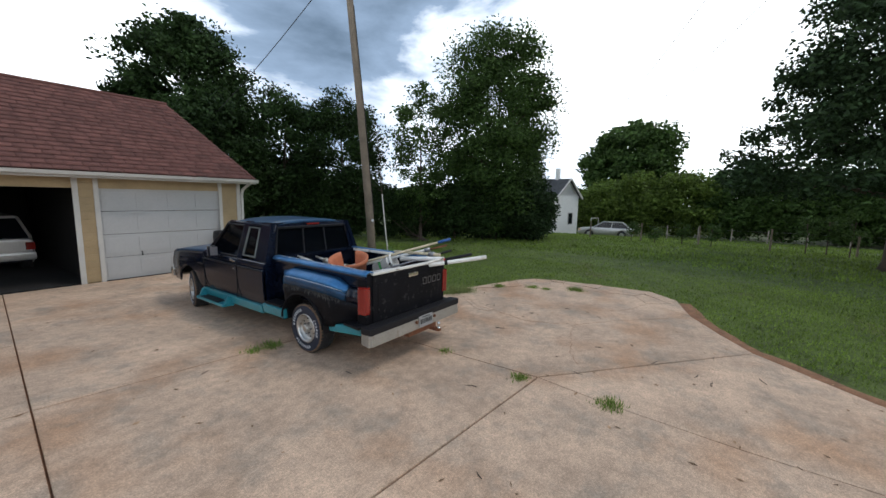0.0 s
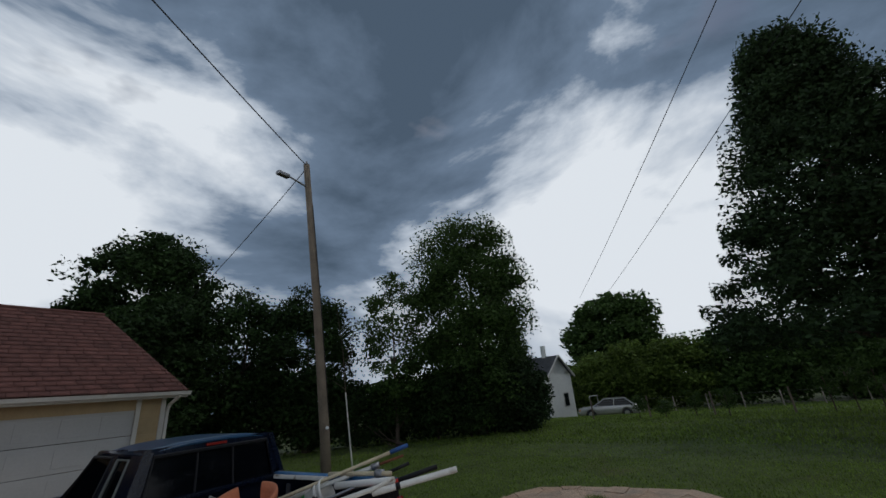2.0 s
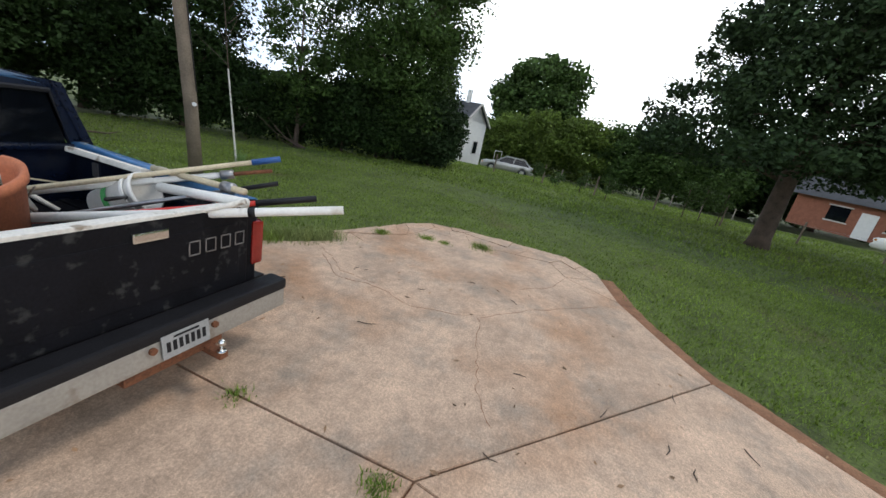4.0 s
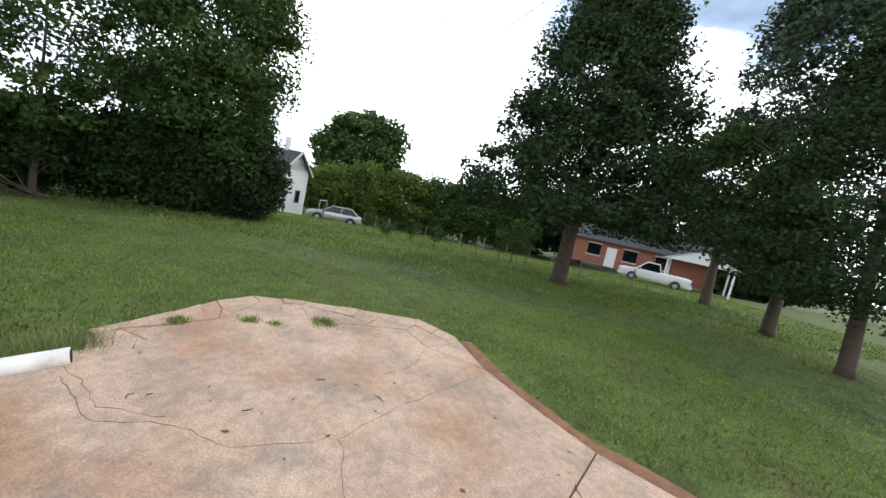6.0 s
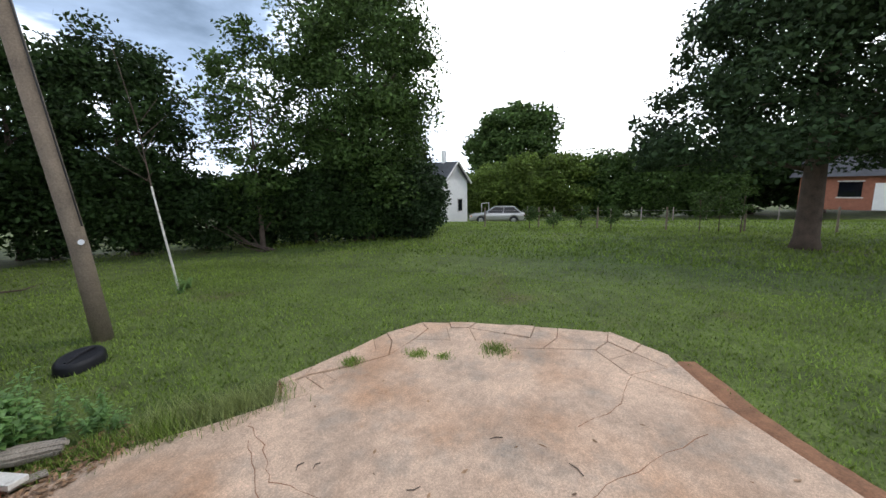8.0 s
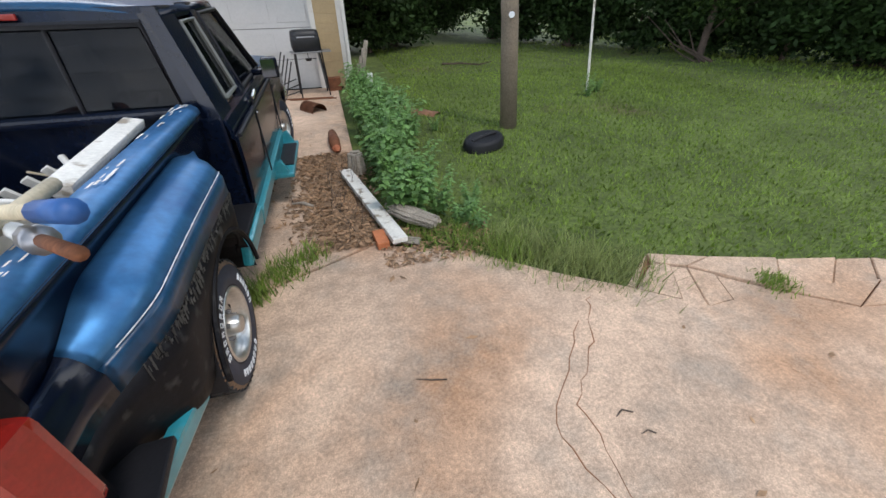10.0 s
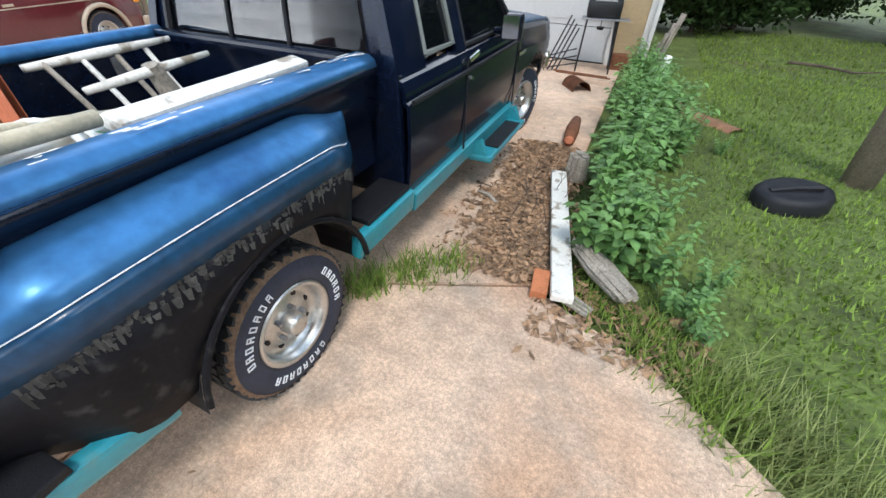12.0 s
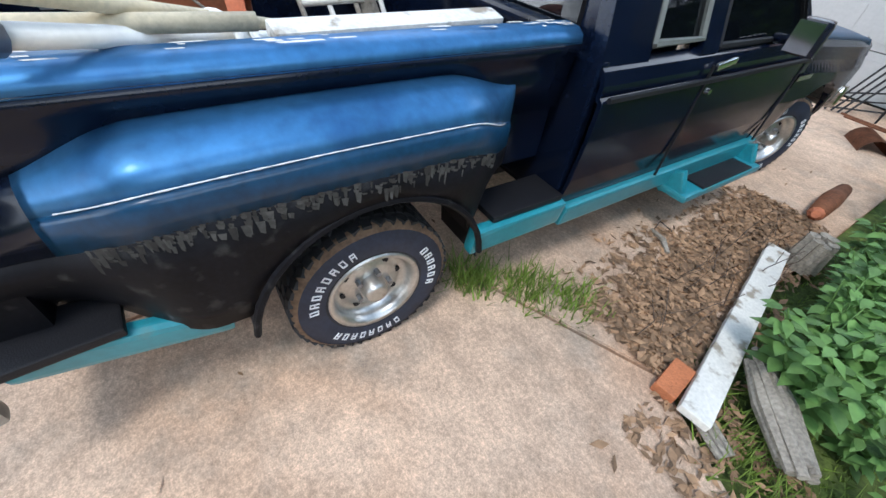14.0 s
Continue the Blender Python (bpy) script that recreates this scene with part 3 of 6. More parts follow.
def tree(name, x, y, height, crown, mat, seed, label, category="tree", trunk=0.18, leaves=9000, size=0.16, clumps=120, spread=0.45, shape="round", low=0.25, lean=(0, 0), group="", limbs=7):
    """A tapered trunk with limbs and a ragged crown of small leaves in clumps."""
    rng = np.random.default_rng(seed)
    z = lawn_z(x, y) - 0.05
    t = thing(name, pose(x, y, z), label, category, group)
    bend = rng.uniform(-0.12, 0.12, 2)
    top = height * (0.92 if shape == "cone" else 0.75)
    pts = [(bend[0] * s * s * height * 0.3 + lean[0] * s, bend[1] * s * s * height * 0.3 + lean[1] * s, top * s) for s in (0, 0.03, 0.15, 0.35, 0.6, 0.8, 1)]
    part("trunk", tube(pts, [trunk * 1.5, trunk * 1.15, trunk, trunk * 0.8, trunk * 0.5, trunk * 0.3, 0.03], 10), BARK, t, smooth=True)
    zc = height * (low + (1 - low) / 2)
    centre = (lean[0] * 0.6, lean[1] * 0.6, zc)
    radii = (crown[0], crown[1], height * (1 - low) / 2)
    for k in range(limbs):
        s = rng.uniform(low * 0.9, 0.75)
        a = rng.uniform(0, math.tau)
        p0 = Vector((lean[0] * s, lean[1] * s, top * s))
        reach = rng.uniform(0.5, 0.9) * ((1 - s * 0.7) if shape == "cone" else 1.0)
        p2 = p0 + Vector((math.cos(a) * crown[0] * reach, math.sin(a) * crown[1] * reach, height * (0.02 if shape == "cone" else rng.uniform(0.08, 0.2))))
        p1 = p0.lerp(p2, 0.5) + Vector((0, 0, 0.03 * height))
        part("limb", tube([p0, p1, p2], [trunk * 0.4 * (1 - s * 0.5), trunk * 0.22, 0.012], 6), BARK, t, smooth=True)
    pts = crown_points(rng, leaves, centre, radii, clumps, spread, shape)
    pts = pts[pts[:, 2] > 0.15]
    quads("crown", leaf_cards(pts, size, rng), 4, mat, t)
    return t


tree("red_cedar_tree", 16.1, -9.8, 15.2, (5.2, 5.2), LEAF_CEDAR, 11, "large dark cedar with a bare shaggy trunk on the lawn", "tree", trunk=0.3, leaves=130000, size=0.105, clumps=640, spread=0.46, shape="cone", low=0.19, limbs=18)
tree("cedar_tree", 8.6, -15.0, 11.5, (3.3, 3.3), LEAF_CEDAR, 12, "tall dark conifer with a leaning trunk at the lawn's side", "tree", trunk=0.17, leaves=80000, size=0.075, clumps=420, spread=0.38, shape="cone", low=0.16, limbs=12, lean=(0.5, 0.3))
tree("shade_tree", 19.8, -20.0, 10.5, (3.6, 3.6), LEAF_MID, 13, "spreading leafy tree before the neighbour's carport", "tree", trunk=0.25, leaves=30000, size=0.15, clumps=190, spread=0.6, low=0.32)
tree("oak_tree", 12.9, -17.0, 13.6, (3.2, 3.2), LEAF_GREY, 23, "tall oak with grey-green leaves high over the lawn", "tree", trunk=0.2, leaves=22000, size=0.12, clumps=110, spread=0.5, low=0.52)
tree("big_hardwood_tree", 15.3, 5.8, 11.2, (2.8, 2.8), LEAF_MID, 14, "tall leafy hardwood rising over the tree line", "tree", trunk=0.25, leaves=64000, size=0.1, clumps=125, spread=0.6, low=0.05, limbs=12)
tree("airy_tree", 11.6, 8.0, 7.9, (1.5, 1.5), LEAF_MID, 15, "thin airy tree with sparse light leaves", "tree", trunk=0.09, leaves=9000, size=0.1, clumps=90, spread=0.3, low=0.1)
tree("walnut_tree", 4.9, 18.0, 10.8, (2.8, 2.8), LEAF_DARK, 16, "broad dark tree rising behind the garage", "tree", trunk=0.22, leaves=38000, size=0.125, clumps=170, spread=0.5, low=0.3)
tree("broadleaf_tree", 8.0, 14.6, 7.7, (2.3, 2.3), LEAF_DARK, 17, "dense dark broadleaf tree in the tree line", "tree", trunk=0.18, leaves=28000, size=0.11, clumps=140, spread=0.45, low=0.05)
tree("broadleaf_tree", 9.6, 11.6, 7.4, (1.8, 1.8), LEAF_DARK, 18, "dense broadleaf tree with drooping twigs in the tree line", "tree", trunk=0.16, leaves=26000, size=0.1, clumps=130, spread=0.4, low=0.05)
tree("broadleaf_tree", 3.9, 14.0, 6.6, (2.2, 2.0), LEAF_DARK, 19, "shady broadleaf tree beside the garage", "tree", trunk=0.16, leaves=26000, size=0.11, clumps=150, spread=0.45, low=0.12)
tree("conifer_tree", 19.3, 5.4, 6.6, (1.2, 1.2), LEAF_CEDAR, 20, "pointed conifer beside the white cottage", "tree", trunk=0.14, leaves=16000, size=0.11, clumps=140, spread=0.3, shape="cone", low=0.05)
tree("conifer_tree", 16.3, 4.1, 3.6, (1.25, 1.25), LEAF_CEDAR, 21, "low spreading evergreen at the lawn's edge", "tree", trunk=0.1, leaves=22000, size=0.1, clumps=150, spread=0.32, low=0.02)
tree("far_round_tree", 55.7, 5.8, 14.2, (6.0, 6.0), LEAF_MID, 22, "large rounded tree far behind the bushes", "tree", trunk=0.4, leaves=30000, size=0.32, clumps=170, spread=0.9, low=0.2)


def understory():
    """The dense dark shrubs that close the foot of the tree line."""
    rng = np.random.default_rng(31)
    line = [(2.9, 12.3), (3.9, 13.4), (6.2, 16.6), (8.2, 13.4), (9.8, 11.6), (11.2, 10.2), (12.5, 8.8), (13.6, 7.2), (14.6, 6.0), (15.9, 5.4), (16.9, 5.7)]
    for i, (x, y) in enumerate(line):
        tree("shrub", x, y, rng.uniform(2.8, 4.2), (1.4, 1.3), LEAF_DARK, 40 + i, "dark tangled shrub under the tree line", "shrub", trunk=0.06, leaves=13000, size=0.095, clumps=110, spread=0.34, low=0.0, group="tree line shrubs", limbs=4)


understory()
for i, (x, y, h, w) in enumerate(((43.8, 6.2, 5.6, 2.8), (44.5, 2.6, 6.7, 3.2), (45.0, -1.6, 6.9, 3.4), (45.5, -5.8, 6.9, 3.4), (46.0, -10.0, 7.0, 3.4), (46.0, -14.4, 7.0, 3.4), (46.0, 11.0, 5.2, 3.2))):
    tree("bush", x, y, h, (2.6, w), LEAF_LIGHT if i < 3 else LEAF_MID, 60 + i, "big rounded yellow-green bush along the field", "bush", trunk=0.12, leaves=18000, size=0.22, clumps=130, spread=0.65, low=0.0, group="bushes along the field", limbs=3)
for i in range(7):
    tree("far_tree", 50 + (i % 3) * 5 - i * 2, -20 - i * 7.5, 8.5 + (i * 37 % 4), (5.0, 5.0), LEAF_DARK, 80 + i, "distant leafy tree closing the view", "tree", trunk=0.3, leaves=10000, size=0.42, clumps=90, spread=1.0, low=0.05, group="distant trees", limbs=3)


# ---- pickup truck ----
def side_sheet(ys, profile, arches, sign, thick=0.02):
    """A body side: profile(y) gives its (x, z) points from top to bottom; arches are wheel cut-outs (y, z, radius)."""
    rows = []
    for y in ys:
        row = []
        for x, z in profile(y):
            for yc, zc, r in arches:
                if abs(y - yc) < r:
                    z = max(z, zc + math.sqrt(r * r - (y - yc) ** 2))
            row.append((x * sign, y, z))
        rows.append(row)
    bm = grid_mesh(rows)
    bmesh.ops.recalc_face_normals(bm, faces=bm.faces)
    bmesh.ops.solidify(bm, geom=bm.faces[:], thickness=thick)
    return bm


def smooth_mix(t):
    t = min(1.0, max(0.0, t))
    return t * t * (3 - 2 * t)


def wheel(parent, x, y, sign, r=0.345, w=0.23, turn=0.0, letters=True, rim_r=0.192, rim_mat=None):
    """Tyre with tread blocks and a dished rim; outer side towards sign * x."""
    ob = part("wheel", lathe([(r * 0.6, -w / 2), (r * 0.93, -w / 2), (r * 0.985, -w / 2 + 0.03), (r * 0.985, w / 2 - 0.03), (r * 0.93, w / 2), (r * 0.6, w / 2 + 0.004)], 40), RUBBER, parent, "worn black rubber tyre", True)
    ob.matrix_basis = pose(x, y, r, 0, 0, turn + (0 if sign > 0 else 180))
    rng = random.Random(7)
    tread = bmesh.new()
    for k in range(44):
        a = k * math.tau / 44
        for j, dx in enumerate((-0.085, -0.03, 0.03, 0.085)):
            b = box((0.042, 0.034, 0.016), (0, 0, 0), (0, 0, rng.uniform(-28, 28) + (20 if j % 2 else -20)))
            b.transform(Matrix.Rotation(a + (0.05 if j % 2 else 0), 4, "X") @ Matrix.Translation((dx, 0, r * 0.99)))
            me = bpy.data.meshes.new("tmp")
            b.to_mesh(me)
            b.free()
            tread.from_mesh(me)
            bpy.data.meshes.remove(me)
    part("tread", tread, RUBBER, ob)
    part("shoulder", lathe([(r * 0.995, w / 2 - 0.035), (r * 0.99, w / 2 - 0.012), (r * 0.925, w / 2 + 0.004)], 40), RUBBER_BROWN, ob, "muddy brown tyre shoulder", True)
    part("sidewall", lathe([(r * 0.928, w / 2 + 0.001), (r * 0.8, w / 2 + 0.012), (r * 0.66, w / 2 + 0.009), (rim_r, w / 2 - 0.004)], 40), SIDEWALL, ob, "", True)
    if letters:
        lm = bmesh.new()
        for a0, count in ((0.35, 8), (2.35, 8), (4.5, 6)):
            for k in range(count):
                a = a0 + k * 0.165
                for dy, dz, sy, sz in ((-0.009, 0, 0.005, 0.036), (0.009, 0, 0.005, 0.036), (0, 0.0155, 0.018, 0.005), (0, -0.0155 if k % 2 else 0.0, 0.018, 0.005)):
                    b = box((0.004, sy, sz), (w / 2 + 0.0125, dy, dz + r * 0.755))
                    b.transform(Matrix.Rotation(a, 4, "X"))
                    me = bpy.data.meshes.new("tmp")
                    b.to_mesh(me)
                    b.free()
                    lm.from_mesh(me)
                    bpy.data.meshes.remove(me)
        part("sidewall_print", lm, LETTER_WHITE, ob, "raised white outline marks on the sidewall")["kind"] = "stuff"
    rim_mat = rim_mat or ALLOY
    part("rim", lathe([(rim_r + 0.012, w / 2 - 0.002), (rim_r + 0.008, w / 2 + 0.01), (rim_r - 0.01, w / 2 + 0.004), (rim_r - 0.022, w / 2 - 0.03), (rim_r - 0.03, w / 2 - 0.06), (0.13, w / 2 - 0.062), (0.115, w / 2 - 0.05), (0.07, w / 2 - 0.045), (0.0, w / 2 - 0.045)], 40), rim_mat, ob, "", True)
    for k in range(8):
        a = k * math.tau / 8 + 0.2
        part("rim_hole", tube([(w / 2 - 0.075, math.cos(a) * 0.125, math.sin(a) * 0.125), (w / 2 - 0.052, math.cos(a) * 0.125, math.sin(a) * 0.125)], 0.014, 10), BLACK_PLASTIC, ob)
    part("hub_cap", lathe([(0.056, w / 2 - 0.045), (0.05, w / 2 + 0.012), (0.043, w / 2 + 0.022), (0.03, w / 2 + 0.024), (0, w / 2 + 0.024)], 24), rim_mat, ob, "", True)
    for k in range(5):
        a = k * math.tau / 5
        part("wheel_nut", tube([(w / 2 - 0.05, math.cos(a) * 0.075, math.sin(a) * 0.075), (w / 2 - 0.015, math.cos(a) * 0.075, math.sin(a) * 0.075)], 0.012, 6), GREY_STEEL, ob)
    return ob


def build_truck():
    t = thing("pickup_truck", pose(0, 0, 0), "dark navy extended-cab pickup with teal skirts and flared bed", "pickup truck")
    # --- cab lower body
    ys = [0.97 + 0.11 * k for k in range(19)]

    def cab_profile(y):
        return [(0.90, 1.16), (0.945, 1.13), (0.965, 1.08), (0.965, 1.035), (0.985, 1.02), (0.985, 0.85), (0.975, 0.65), (0.95, 0.5), (0.93, 0.46)]

    for s in (1, -1):
        part("cab_side", side_sheet(ys, cab_profile, [(3.53, 0.40, 0.47)], s), NAVY, t, smooth=False)
    part("cab_floor", box((1.8, 2.0, 0.1), (0, 1.98, 0.5)), BLACK_PLASTIC, t)
    part("cab_back", box((1.86, 0.05, 0.68), (0, 0.985, 0.82), bevel=0.015), NAVY, t)
    # --- greenhouse
    roof = grid_mesh([[(x, y, 1.70 + 0.075 * (1 - (abs(x) / 0.74) ** 3) - 0.05 * smooth_mix((y - 2.1) / 0.4) - 0.03 * smooth_mix((1.2 - y) / 0.15)) for x in [-0.74 + 0.074 * k for k in range(21)]] for y in [1.08 + 0.07 * k for k in range(20)]])
    bmesh.ops.recalc_face_normals(roof, faces=roof.faces)
    bmesh.ops.solidify(roof, geom=roof.faces[:], thickness=0.035)
    part("roof", roof, DEEP_BLUE, t, "dark blue roof", True)
    for s in (1, -1):
        def pillar(name, a, b, wa, wb, d=0.05):
            a, b = Vector(a), Vector(b)
            rows = []
            for p, w in ((a, wa), (b, wb)):
                rows.append([(p.x + s * dx, p.y + dy, p.z) for dx, dy in ((0.02, -w / 2), (0.02, w / 2), (-d, w / 2), (-d, -w / 2))])
            bm = grid_mesh(rows, close=True)
            bmesh.ops.recalc_face_normals(bm, faces=bm.faces)
            part(name, bm, NAVY, t)
        pillar("rear_pillar", (s * 0.91, 1.11, 1.14), (s * 0.735, 1.19, 1.73), 0.3, 0.26)
        pillar("centre_pillar", (s * 0.92, 1.72, 1.14), (s * 0.735, 1.72, 1.73), 0.14, 0.12)
        pillar("windscreen_pillar", (s * 0.90, 2.88, 1.14), (s * 0.70, 2.36, 1.69), 0.07, 0.07)
        part("roof_rail", tube([(s * 0.735, 1.08, 1.69), (s * 0.735, 2.3, 1.69), (s * 0.71, 2.42, 1.66)], 0.035, 8), NAVY, t, smooth=True)
        # panes and their rubber surrounds
        for nm, quad in (("quarter_window", [(1.28, 1.2), (1.64, 1.2), (1.64, 1.64), (1.34, 1.64)]), ("door_window", [(1.8, 1.16), (2.72, 1.16), (2.36, 1.66), (1.8, 1.66)])):
            def side_at(y, z, out=0.0):
                k = (z - 1.14) / 0.59
                return (s * (0.915 - 0.18 * k + out), y, z)
            bm = bmesh.new()
            bm.faces.new([bm.verts.new(side_at(y, z)) for y, z in quad])
            bmesh.ops.solidify(bm, geom=bm.faces[:], thickness=0.006)
            w = part(nm, bm, GLASS, t, "dark tinted window")
            ring = [side_at(y, z, 0.012) for y, z in quad]
            part("window_seal", tube(ring + [ring[0]], 0.018, 6), SEAL_GREY if nm == "quarter_window" else BLACK_PLASTIC, w)
        part("belt_trim", tube([(s * 0.99, 1.0, 1.03), (s * 0.992, 2.0, 1.03), (s * 0.985, 2.9, 1.03)], 0.014, 5), BLACK_PLASTIC, t)
        hd = part("door_handle", box((0.022, 0.16, 0.03), (s * 0.985, 1.83, 1.1), (8, 0, 0), 0.008), CHROME, t, "chrome door handle")
        part("keyhole", tube([(s * 0.98, 1.8, 0.97), (s * 0.996, 1.8, 0.97)], 0.014, 10), CHROME, t)
        for yy in (1.72, 2.86):
            part("door_gap", box((0.012, 0.008, 0.6), (s * 0.986, yy, 0.8)), BLACK_PLASTIC, t)
        m = part("wing_mirror", box((0.13, 0.1, 0.17), (s * 1.1, 2.28, 1.22), (0, 0, s * 12), 0.03), NAVY, t, "boxy door mirror")
        part("mirror_glass", box((0.11, 0.006, 0.14), (s * 1.09, 2.226, 1.22), (0, 0, s * 12), 0.0), DARK_MIRROR, m)
        part("mirror_arm", tube([(s * 0.93, 2.36, 1.17), (s * 1.06, 2.3, 1.19)], 0.025, 8), NAVY, m)
        # teal rocker and step board
        part("rocker_skirt", box((0.07, 1.95, 0.13), (s * 0.945, 1.98, 0.43), (0, s * 8, 0), 0.02), TEAL, t, "teal painted rocker skirt")
        st = part("side_step", box((0.2, 0.95, 0.05), (s * 1.03, 2.42, 0.34), bevel=0.02), TEAL, t, "teal side step")
        part("step_pad", box((0.14, 0.62, 0.012), (s * 1.05, 2.45, 0.372), bevel=0.004), BLACK_PLASTIC, st)
        for yy in (1.98, 2.86):
            part("step_bracket", box((0.16, 0.05, 0.14), (s * 0.99, yy, 0.395), (0, s * -25, 0), 0.015), TEAL, st)
    # windows front and back
    bm = bmesh.new()
    bm.faces.new([bm.verts.new(p) for p in ((-0.86, 2.9, 1.15), (0.86, 2.9, 1.15), (0.68, 2.4, 1.66), (-0.68, 2.4, 1.66))])
    part("windscreen", bm, GLASS, t, "tinted windscreen")
    bm = bmesh.new()
    bm.faces.new([bm.verts.new(p) for p in ((-0.72, 1.01, 1.22), (0.72, 1.01, 1.22), (0.64, 1.07, 1.64), (-0.64, 1.07, 1.64))])
    bmesh.ops.solidify(bm, geom=bm.faces[:], thickness=0.006)
    w = part("rear_window", bm, GLASS, t, "dark sliding rear window")
    ring = [(-0.74, 0.995, 1.2), (0.74, 0.995, 1.2), (0.66, 1.058, 1.655), (-0.66, 1.058, 1.655)]
    part("window_seal", tube(ring + [ring[0]], 0.022, 6), BLACK_PLASTIC, w)
    for x in (-0.22, 0.22):
        part("window_divider", tube([(x, 1.005, 1.22), (x * 0.93, 1.06, 1.64)], 0.012, 6), BLACK_PLASTIC, w)
    back = grid_mesh([[(-0.93, 0.985, 1.12), (0.93, 0.985, 1.12)], [(-0.90, 0.99, 1.2), (0.90, 0.99, 1.2)]])
    part("back_panel", back, NAVY, t)
    for s in (1, -1):
        part("back_corner", grid_mesh([[(s * 0.93, 0.99, 1.12), (s * 0.74, 0.99, 1.12)], [(s * 0.75, 1.08, 1.72), (s * 0.66, 1.062, 1.7)]]), NAVY, t)
    part("back_top", grid_mesh([[(-0.75, 1.062, 1.645), (0.75, 1.062, 1.645)], [(-0.73, 1.09, 1.735), (0.73, 1.09, 1.735)]]), NAVY, t)
    part("brake_light", box((0.24, 0.02, 0.03), (0, 1.06, 1.70), bevel=0.006), TAIL_RED, t)
    for x in (-0.42, 0.42):
        seat = part("seat_back", box((0.5, 0.16, 0.62), (x, 1.85, 1.0), (-10, 0, 0), 0.05), GREY_IN, t, "grey cloth seat")
        part("head_rest", box((0.26, 0.1, 0.2), (x, 1.86, 1.42), bevel=0.04), GREY_IN, seat)
    part("dashboard", box((1.7, 0.4, 0.2), (0, 2.75, 1.08), bevel=0.05), BLACK_PLASTIC, t)
    part("steering_wheel", lathe([(0.18, 0), (0.19, 0.012), (0.2, 0), (0.19, -0.012), (0.18, 0)], 24, "z"), BLACK_PLASTIC, t).matrix_basis = pose(-0.42, 2.45, 1.14, 60, 0, 0)
    # --- nose
    hood = grid_mesh([[(x, y, 1.15 - 0.1 * (y - 2.86) / 1.4 + 0.045 * (1 - (abs(x) / 0.94) ** 4) - 0.12 * smooth_mix((y - 4.1) / 0.25)) for x in [-0.92 + 0.092 * k for k in range(21)]] for y in [2.84 + 0.1 * k for k in range(16)]])
    bmesh.ops.recalc_face_normals(hood, faces=hood.faces)
    bmesh.ops.solidify(hood, geom=hood.faces[:], thickness=0.03)
    part("bonnet", hood, DEEP_BLUE, t, "dark blue bonnet", True)

    def nose_profile(y):
        top = 1.15 - 0.1 * (y - 2.86) / 1.4
        pinch = 0.05 * smooth_mix((y - 3.9) / 0.5)
        flare = 0.025 * max(0.0, 1 - abs(y - 3.53) / 0.6)
        return [(0.9 - pinch, top), (0.955 - pinch, top - 0.05), (0.965 - pinch, top - 0.13), (0.985 + flare - pinch, top - 0.2), (0.985 + flare - pinch, 0.75), (0.965 + flare - pinch, 0.55), (0.94 - pinch, 0.45)]

    for s in (1, -1):
        part("front_wing", side_sheet([2.86 + 0.055 * k for k in range(28)], nose_profile, [(3.53, 0.38, 0.45)], s), NAVY, t)
        part("front_lamp", box((0.3, 0.06, 0.17), (s * 0.68, 4.34, 0.88), bevel=0.015), CHROME, t)
    part("grille", box((1.05, 0.07, 0.24), (0, 4.33, 0.86), bevel=0.02), CHROME, t)
    part("front_bumper", box((1.9, 0.14, 0.2), (0, 4.42, 0.58), bevel=0.05), CHROME, t)
    part("wing_badge", box((0.006, 0.2, 0.03), (1.0, 2.98, 0.92)), CHROME, t)
    part("wing_badge", box((0.006, 0.2, 0.03), (-1.0, 2.98, 0.92)), CHROME, t)
    # --- bed box
    part("bed_floor", box((1.42, 2.12, 0.05), (0, -0.12, 0.72)), BLACK_PAINT, t)
    for k in range(9):
        part("floor_rib", box((0.07, 2.08, 0.018), (-0.6 + k * 0.15, -0.12, 0.753), bevel=0.005), BLACK_PAINT, t)
    part("bed_front_wall", box((1.5, 0.05, 0.5), (0, 0.92, 0.97), bevel=0.01), NAVY, t)
    part("front_rail", box((1.5, 0.08, 0.05), (0, 0.9, 1.22), bevel=0.018), NAVY, t)
    for s in (1, -1):
        part("bed_wall", box((0.045, 2.14, 0.55), (s * 0.735, -0.13, 0.95), bevel=0.008), NAVY, t)
        rail = side_sheet([-1.22 + 0.107 * k for k in range(21)], lambda y: [(0.70, 1.20), (0.705, 1.245), (0.73, 1.26), (0.80, 1.255), (0.83, 1.235), (0.838, 1.205)], [], s, 0.012)
        part("bed_rail", rail, NAVY_TOP, t, "sky-brightened blue bed rail with chipped paint", True)
        chips = []
        crng = random.Random(31 + s)
        for _ in range(42):
            cx, cy = crng.uniform(0.735, 0.8), crng.uniform(-1.2, 0.9)
            a, b = crng.uniform(0.002, 0.006), crng.uniform(0.008, 0.05)
            chips += [(s * (cx - a), cy - b, 1.2645), (s * (cx + a * 0.6), cy - b * 0.7, 1.2635), (s * (cx + a), cy + b, 1.2635), (s * (cx - a * 0.7), cy + b * 0.8, 1.2645)]
        tagged(quads("paint_chip", np.array(chips), 4, WHITE_WOOD, t), kind="stuff")
        outer = side_sheet([-1.22 + 0.107 * k for k in range(21)], lambda y: [(0.837, 1.21), (0.838, 1.18), (0.822, 1.155), (0.815, 1.08), (0.81, 0.95)], [], s, 0.01)
        part("bed_outer_wall", outer, NAVY, t, smooth=True)
        for yy in (-0.9, 0.6):
            part("stake_plate", box((0.02, 0.06, 0.12), (s * 0.705, yy, 1.08), bevel=0.004), GREY_STEEL, t)

